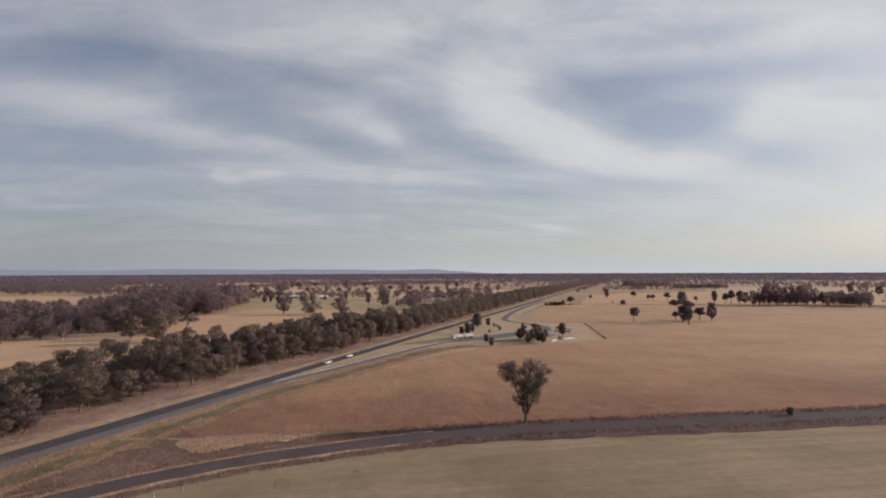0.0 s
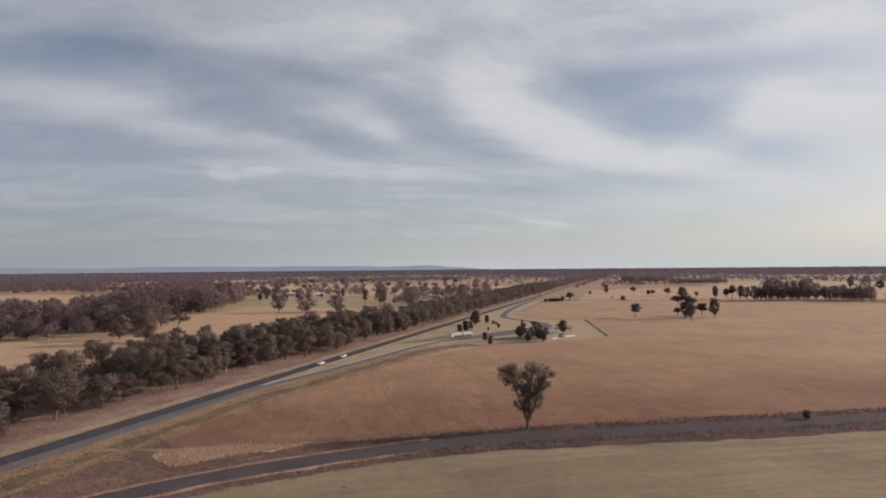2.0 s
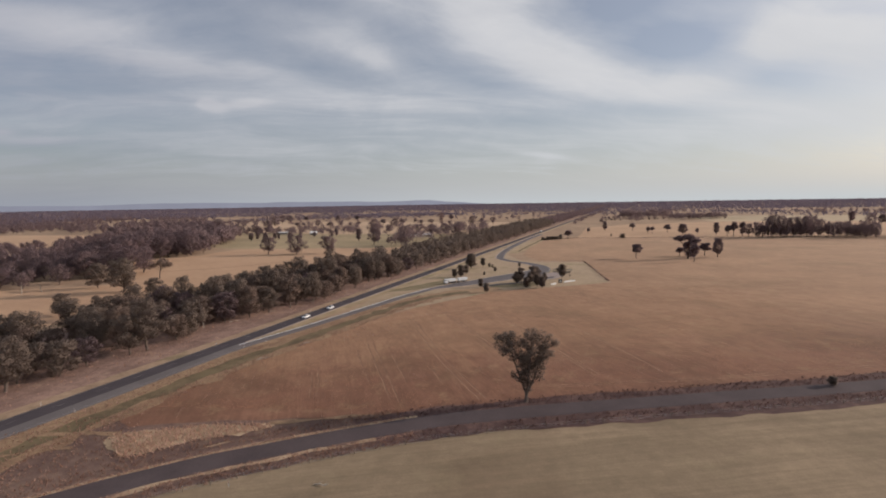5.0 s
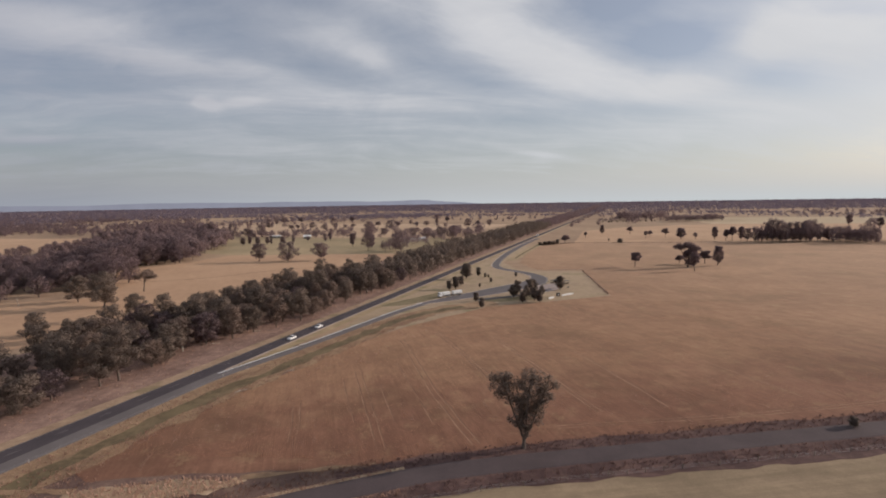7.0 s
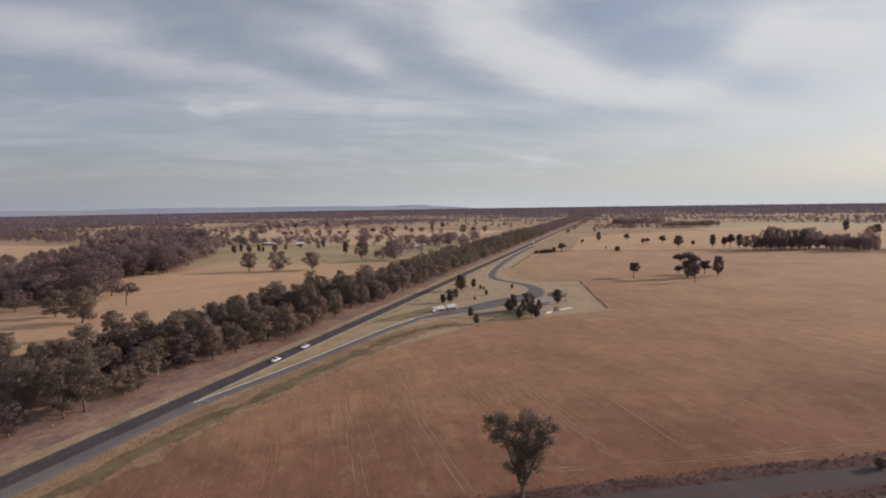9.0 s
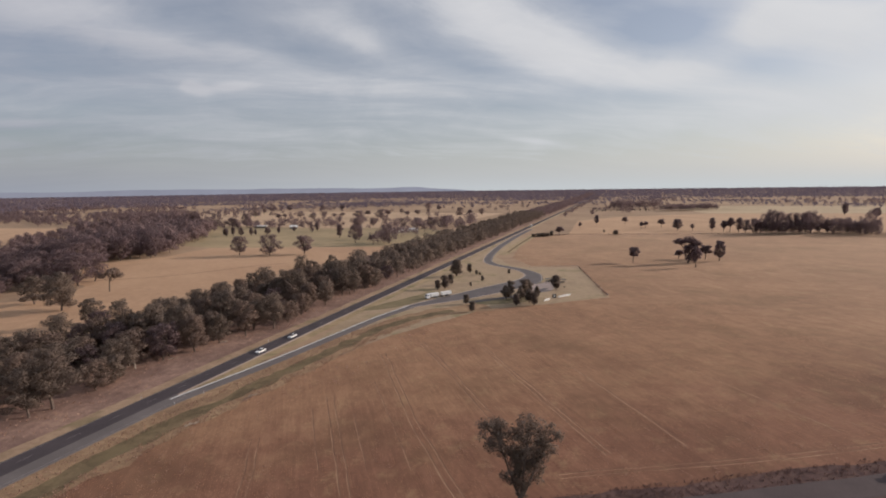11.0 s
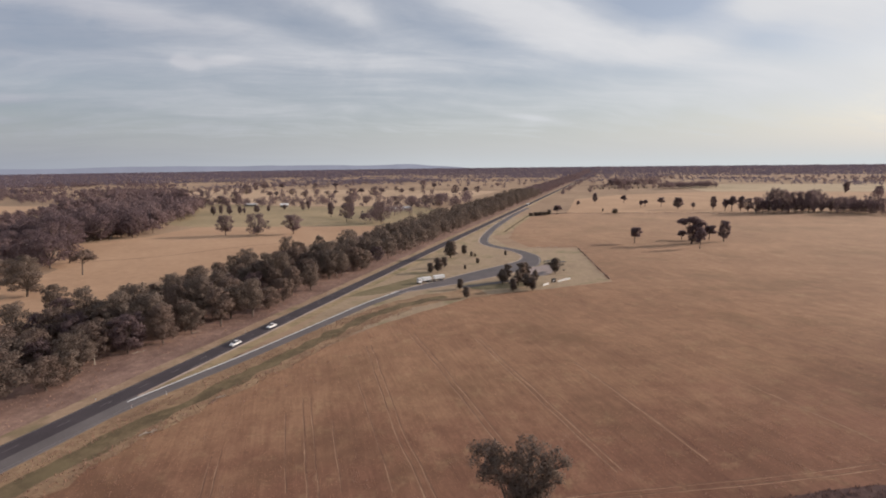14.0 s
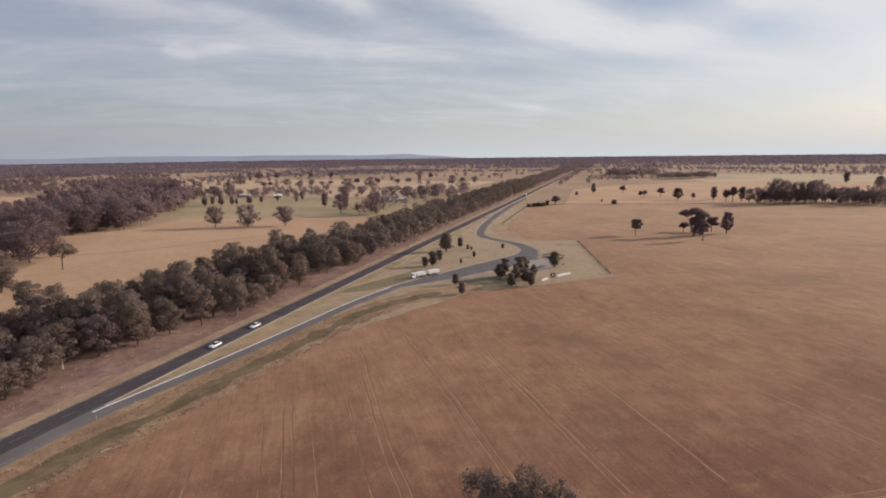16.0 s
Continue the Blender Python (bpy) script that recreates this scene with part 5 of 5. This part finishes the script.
for x, y, turn, size in ((-79.5, 185.5, 35, 1.2), (-33.4, 109.7, -10, 0.9), (-70, 206, 20, 0.8), (-118, 240, 30, 1.3), (-140, 214, 60, 1.2), (-108, 262, 20, 1.0), (-95, 300, 50, 1.1)):
    fallen_branch(x, y, turn, size)


# ---- farm buildings ----
def farm_building(name, x, y, turn, sx, sy, wall, ridge, label, roof=None):
    ob = holder(name, label, "building", "farm buildings", pose(x, y, 0, 0, 0, turn))
    body = box("wall", ob, M_WALL, sx, sy, wall, (0, 0, wall / 2))
    bm = bmesh.new()
    e = 0.5
    pts = [(-sx / 2 - e, -sy / 2 - e, wall), (sx / 2 + e, -sy / 2 - e, wall), (sx / 2 + e, sy / 2 + e, wall), (-sx / 2 - e, sy / 2 + e, wall), (-sx / 2 - e, 0, ridge), (sx / 2 + e, 0, ridge)]
    v = [bm.verts.new(p) for p in pts] + [bm.verts.new((p[0], p[1], p[2] + 0.18)) for p in pts]
    for f in ((0, 1, 5, 4), (2, 3, 4, 5), (7, 6, 10, 11), (9, 8, 11, 10), (0, 6, 7, 1), (2, 8, 9, 3), (0, 4, 10, 6), (3, 9, 10, 4), (1, 7, 11, 5), (2, 5, 11, 8)):
        bm.faces.new([v[k] for k in f])
    bmesh.ops.recalc_face_normals(bm, faces=list(bm.faces))
    part("roof", bm, ob, "pale iron roof").data.materials.append(roof or M_ROOF)
    for s in (-1, 1):
        bm = bmesh.new()
        g3 = [bm.verts.new((s * sx / 2, q[0], q[1])) for q in ((-sy / 2, wall), (sy / 2, wall), (0, ridge - 0.1))]
        g4 = [bm.verts.new((s * (sx / 2 - 0.2), q[0], q[1])) for q in ((-sy / 2, wall), (sy / 2, wall), (0, ridge - 0.1))]
        bm.faces.new(g3)
        bm.faces.new(list(reversed(g4)))
        for k in range(3):
            bm.faces.new((g3[k], g4[k], g4[(k + 1) % 3], g3[(k + 1) % 3]))
        bmesh.ops.recalc_face_normals(bm, faces=list(bm.faces))
        part("gable", bm, ob).data.materials.append(M_WALL)
    n = max(2, int(sx / 5))
    for k in range(n):
        w = box("window", ob, M_WHITE, 1.5, 0.12, 1.3, (-sx / 2 + (k + 0.5) * sx / n, -sy / 2 - 0.02, wall * 0.55), 0.02)
        box("pane", w, M_GLASS, 1.2, 0.05, 1.0, (-sx / 2 + (k + 0.5) * sx / n, -sy / 2 - 0.08, wall * 0.55))
    box("door", ob, M_POST, 1.0, 0.1, 2.1, (-sx / 2 + 1.2, -sy / 2 - 0.03, 1.05), 0.02)


farm_building("farmhouse", -296, 893, 10, 12, 9, 3.4, 6.4, "white-roofed farmhouse among trees", M_WHITE)
farm_building("shed", -364, 918, 5, 20, 9, 3.0, 4.8, "grey farm shed beside the farmhouse")
farm_building("long_shed", -92, 800, 38, 40, 11, 3.6, 6.2, "long pale-roofed shed behind the roadside trees")


# ---- wheel ruts in the stubble ----
def rut(points, half, dark=0.11, pale=0.2):
    """Two pressed wheel lines, each with a raised pale edge of straw."""
    line = glide(points, 2.5)
    line = [p + Vector((0.35 * noise.noise(Vector((p.x * 0.1, p.y * 0.1, 4))), 0, 0)) for p in line]
    for side in ((-half, half) if half else (0,)):
        strip("wheel_rut", line, side - dark, side + dark, 0.036, M_RUT, "dark wheel rut pressed into the stubble", ragged=0.16, category="rut", seed=side)
        if pale:
            strip("rut_edge", line, side + dark, side + dark + pale, 0.034, M_RIDGE, "pale straw edge beside a wheel rut", ragged=0.22, category="rut", seed=side + 3)


for points, half, pale in (([(-56.2, 179.3), (-51.1, 163.7), (-48, 153)], 1.0, 0.1), ([(-43.4, 206.5), (-28.8, 164.5), (-24, 150)], 1.1, 0.12), ([(-33, 249), (-14.5, 190.7), (-4.7, 165.2), (0, 153)], 1.0, 0.16),
                           ([(-46.6, 197.9), (-34.6, 164.6)], 0, 0), ([(-32.7, 194.1), (-22.9, 164.9)], 0, 0), ([(-31.1, 219.1), (-12.1, 165.1)], 0, 0.1), ([(-18.3, 262.4), (-3.7, 225.0), (11.2, 184.4), (17, 168)], 0.9, 0.2),
                           ([(8.2, 256.1), (26.2, 203.0), (36.3, 173.3)], 0.8, 0.26), ([(40, 234), (49.9, 203.3), (57.5, 177.7)], 0, 0.3), ([(82, 232), (96.2, 198.9), (101.5, 186)], 0, 0.26),
                           ([(22, 163.6), (36.2, 166.1), (64.9, 170.7), (93.3, 176.3), (140, 187), (230, 207)], 0.8, 0.16)):
    rut(points, half, 0.13, max(pale, 0.1) * 1.4)
for r in (2.0, 3.4, 4.8):
    strip("turning_rut", [Vector((-74 + r * math.cos(a / 10), 149.5 + 1.0 * r * math.sin(a / 10), 0)) for a in range(14, 44, 2)], -0.2, 0.2, 0.035, M_RUT, "curved wheel mark in the stubble", ragged=0.2, category="rut")
for cx, cy, turn in ((-46.1, 102.6, 150), (-62.6, 90.1, 170), (-46.4, 88.9, 20)):
    for r in (1.5, 2.6, 3.7):
        strip("turning_mark", [Vector((cx + r * math.cos(radians(turn + a)), cy + 1.1 * r * math.sin(radians(turn + a)), 0)) for a in range(0, 150, 10)], -0.2, 0.2, 0.03, M_SWIRL, "curved wheel mark in the grazed paddock", ragged=0.25, category="rut", seed=r)
strip("stock_track", glide([(-330, 395), (-268, 417), (-228, 437), (-188, 478), (-150, 505)], 4), -0.9, 0.9, 0.035, M_TRACK, "worn stock track across the meadow", ragged=0.8, category="track")


# ---- grass ----
def tufts(name, spots, size, material, label, seed):
    g2 = np.random.default_rng(seed)
    p = np.repeat(np.asarray(spots, float), 4, axis=0)
    n = len(p)
    a = g2.random(n) * 6.283
    lean = g2.normal(size=(n, 2)) * 0.35
    h = size * (0.5 + 0.9 * g2.random(n))
    w = h * (0.22 + 0.25 * g2.random(n))
    dx, dy = np.cos(a) * w, np.sin(a) * w
    ox, oy = g2.normal(size=n) * 0.3 * size, g2.normal(size=n) * 0.3 * size
    base = np.stack([p[:, 0] + ox, p[:, 1] + oy, np.full(n, 0.03)], axis=1)
    tip = base + np.stack([lean[:, 0] * h, lean[:, 1] * h, h], axis=1)
    s0 = np.stack([dx, dy, np.zeros(n)], axis=1)
    quads = np.stack([base - s0 * 0.5, base + s0 * 0.5, tip + s0 * 0.3, tip - s0 * 0.3], axis=1)
    tagged(new(name, fast_quads(name, quads, material)), label, "grass", kind="stuff")


def along(line, lo, hi, count, seed):
    g2 = random.Random(seed)
    out = []
    for _ in range(count):
        k = g2.randrange(len(line) - 1)
        a, b = line[k], line[k + 1]
        d = (b - a).normalized()
        q = a.lerp(b, g2.random()) + Vector((d.y, -d.x, 0)) * g2.uniform(lo, hi)
        out.append((q.x, q.y))
    return out


near_side = [p for p in glide(SIDE, 3) if p.x > -135 and p.x < 260]
east = [p for p in near_side if p.x > -20]
west = [p for p in near_side if p.x <= -17]
tufts("verge_tufts", along(east, -9, -3.6, 1500, 60) + along(east, 4.0, 9, 1300, 61), 0.42, M_TUFT_DARK, "rough dark grass tufts along the side road", 62)
tufts("brown_tufts", along(west, -10, -5.4, 900, 58) + along(west, 5.6, 9, 1000, 59), 0.38, M_TUFT_BROWN, "reddish brown grass tufts along the side road", 57)
tufts("shoulder_tufts", along(west, -4.6, -3.3, 1500, 63) + along(west, 4.0, 5.6, 1100, 64), 0.3, M_TUFT, "straw-coloured tufts on the road shoulder", 65)
tufts("tall_grass_tufts", scatter(TALL, 0.62, 66, 0.8), 0.5, M_TUFT, "tall pale dry grass beside the side road", 67)
between = scatter([(-150, 60), (-128, 108), (-118, 126), (-98, 140), (-88, 134), (-84, 120), (-64, 126), (-92, 106), (-120, 78)], 1.0, 96, 0.55)
tufts("roadside_tufts", between, 0.32, M_TUFT_BROWN, "reddish brown grass tufts between the two roads", 97)
tufts("straw_tufts", between[::3], 0.36, M_TUFT, "pale dry tufts between the two roads", 98)
ditch_line = glide([hw2(-100, 22), hw2(-60, 22), hw2(-20, 22.5), (-84, 186), (-75, 207), (-63, 232), (-46, 271), (-28, 300)], 4)
tufts("ditch_tufts", along(ditch_line, -9, -3, 1500, 68) + along(ditch_line, 2.5, 8, 1700, 168), 0.34, M_TUFT, "dry tufts along the grassed ditch", 69)
tufts("fence_weeds", along([Vector((94, 462, 0)), Vector((90, 400, 0)), Vector((87, 354, 0))], -0.35, 0.35, 90, 70) + along([Vector((94, 720, 0)), Vector((144, 746, 0)), Vector((300, 736, 0)), Vector((532, 713, 0))], -1.2, 1.2, 600, 71),
      0.7, M_TUFT_DARK, "dark weeds grown along the fences", 72)
belt_floor = [hwy(s, 0) for s in range(-170, 300, 6)]
tufts("litter_tufts", along(belt_floor, -40, -7, 1900, 73), 0.4, M_TUFT, "dry grass tufts and litter under the gums", 74)


def stubble_spots(poly, count, seed):
    """Places of standing stalks, thicker in natural clumps and along the drill rows."""
    g2 = random.Random(seed)
    out = []
    while len(out) < count:
        x, y = g2.uniform(-98, 150), 145 + 190 * g2.random() ** 1.5
        across = x * 0.945 + y * 0.326
        x -= 0.945 * (across - round(across / 0.55) * 0.55)
        n = noise.noise(Vector((x * 0.05, y * 0.05, 1))) + 0.7 * noise.noise(Vector((x * 0.25, y * 0.25, 5)))
        if n + g2.uniform(-0.9, 0.9) > 0.0 and inside(x, y, poly):
            out.append((x, y))
    return out


STUBBLE = [(-84, 121), (-60, 132), (-36, 140), (12, 156), (60, 167), (150, 186), (150, 340), (88, 345), (46, 330), (10, 318), (-13, 294), (-35, 268), (-52, 236), (-68, 200), (-86, 167), (-96, 148)]
tufts("stubble_stalks", stubble_spots(STUBBLE, 34000, 80), 0.13, M_STALK, "short pale stubble stalks left after harvest", 81)


def straw_clumps(line, lo, hi, count, seed):
    """Small heaps of loose straw, drawn out along the drill rows."""
    g2 = random.Random(seed)
    out = []
    for x, y in along(line, lo, hi, count, seed):
        for _ in range(g2.randrange(8, 30)):
            u, v = g2.gauss(0, 1.3), g2.gauss(0, 0.35)
            out.append((x + 0.945 * v - 0.326 * u, y + 0.326 * v + 0.945 * u))
    return out


headland = [p for p in glide(SIDE, 3) if -60 < p.x < 190]
tufts("loose_straw", straw_clumps(headland, -42, -9, 150, 90) + straw_clumps(ditch_line, 6, 24, 90, 91), 0.16, M_TUFT, "loose pale straw left in heaps on the stubble", 92)
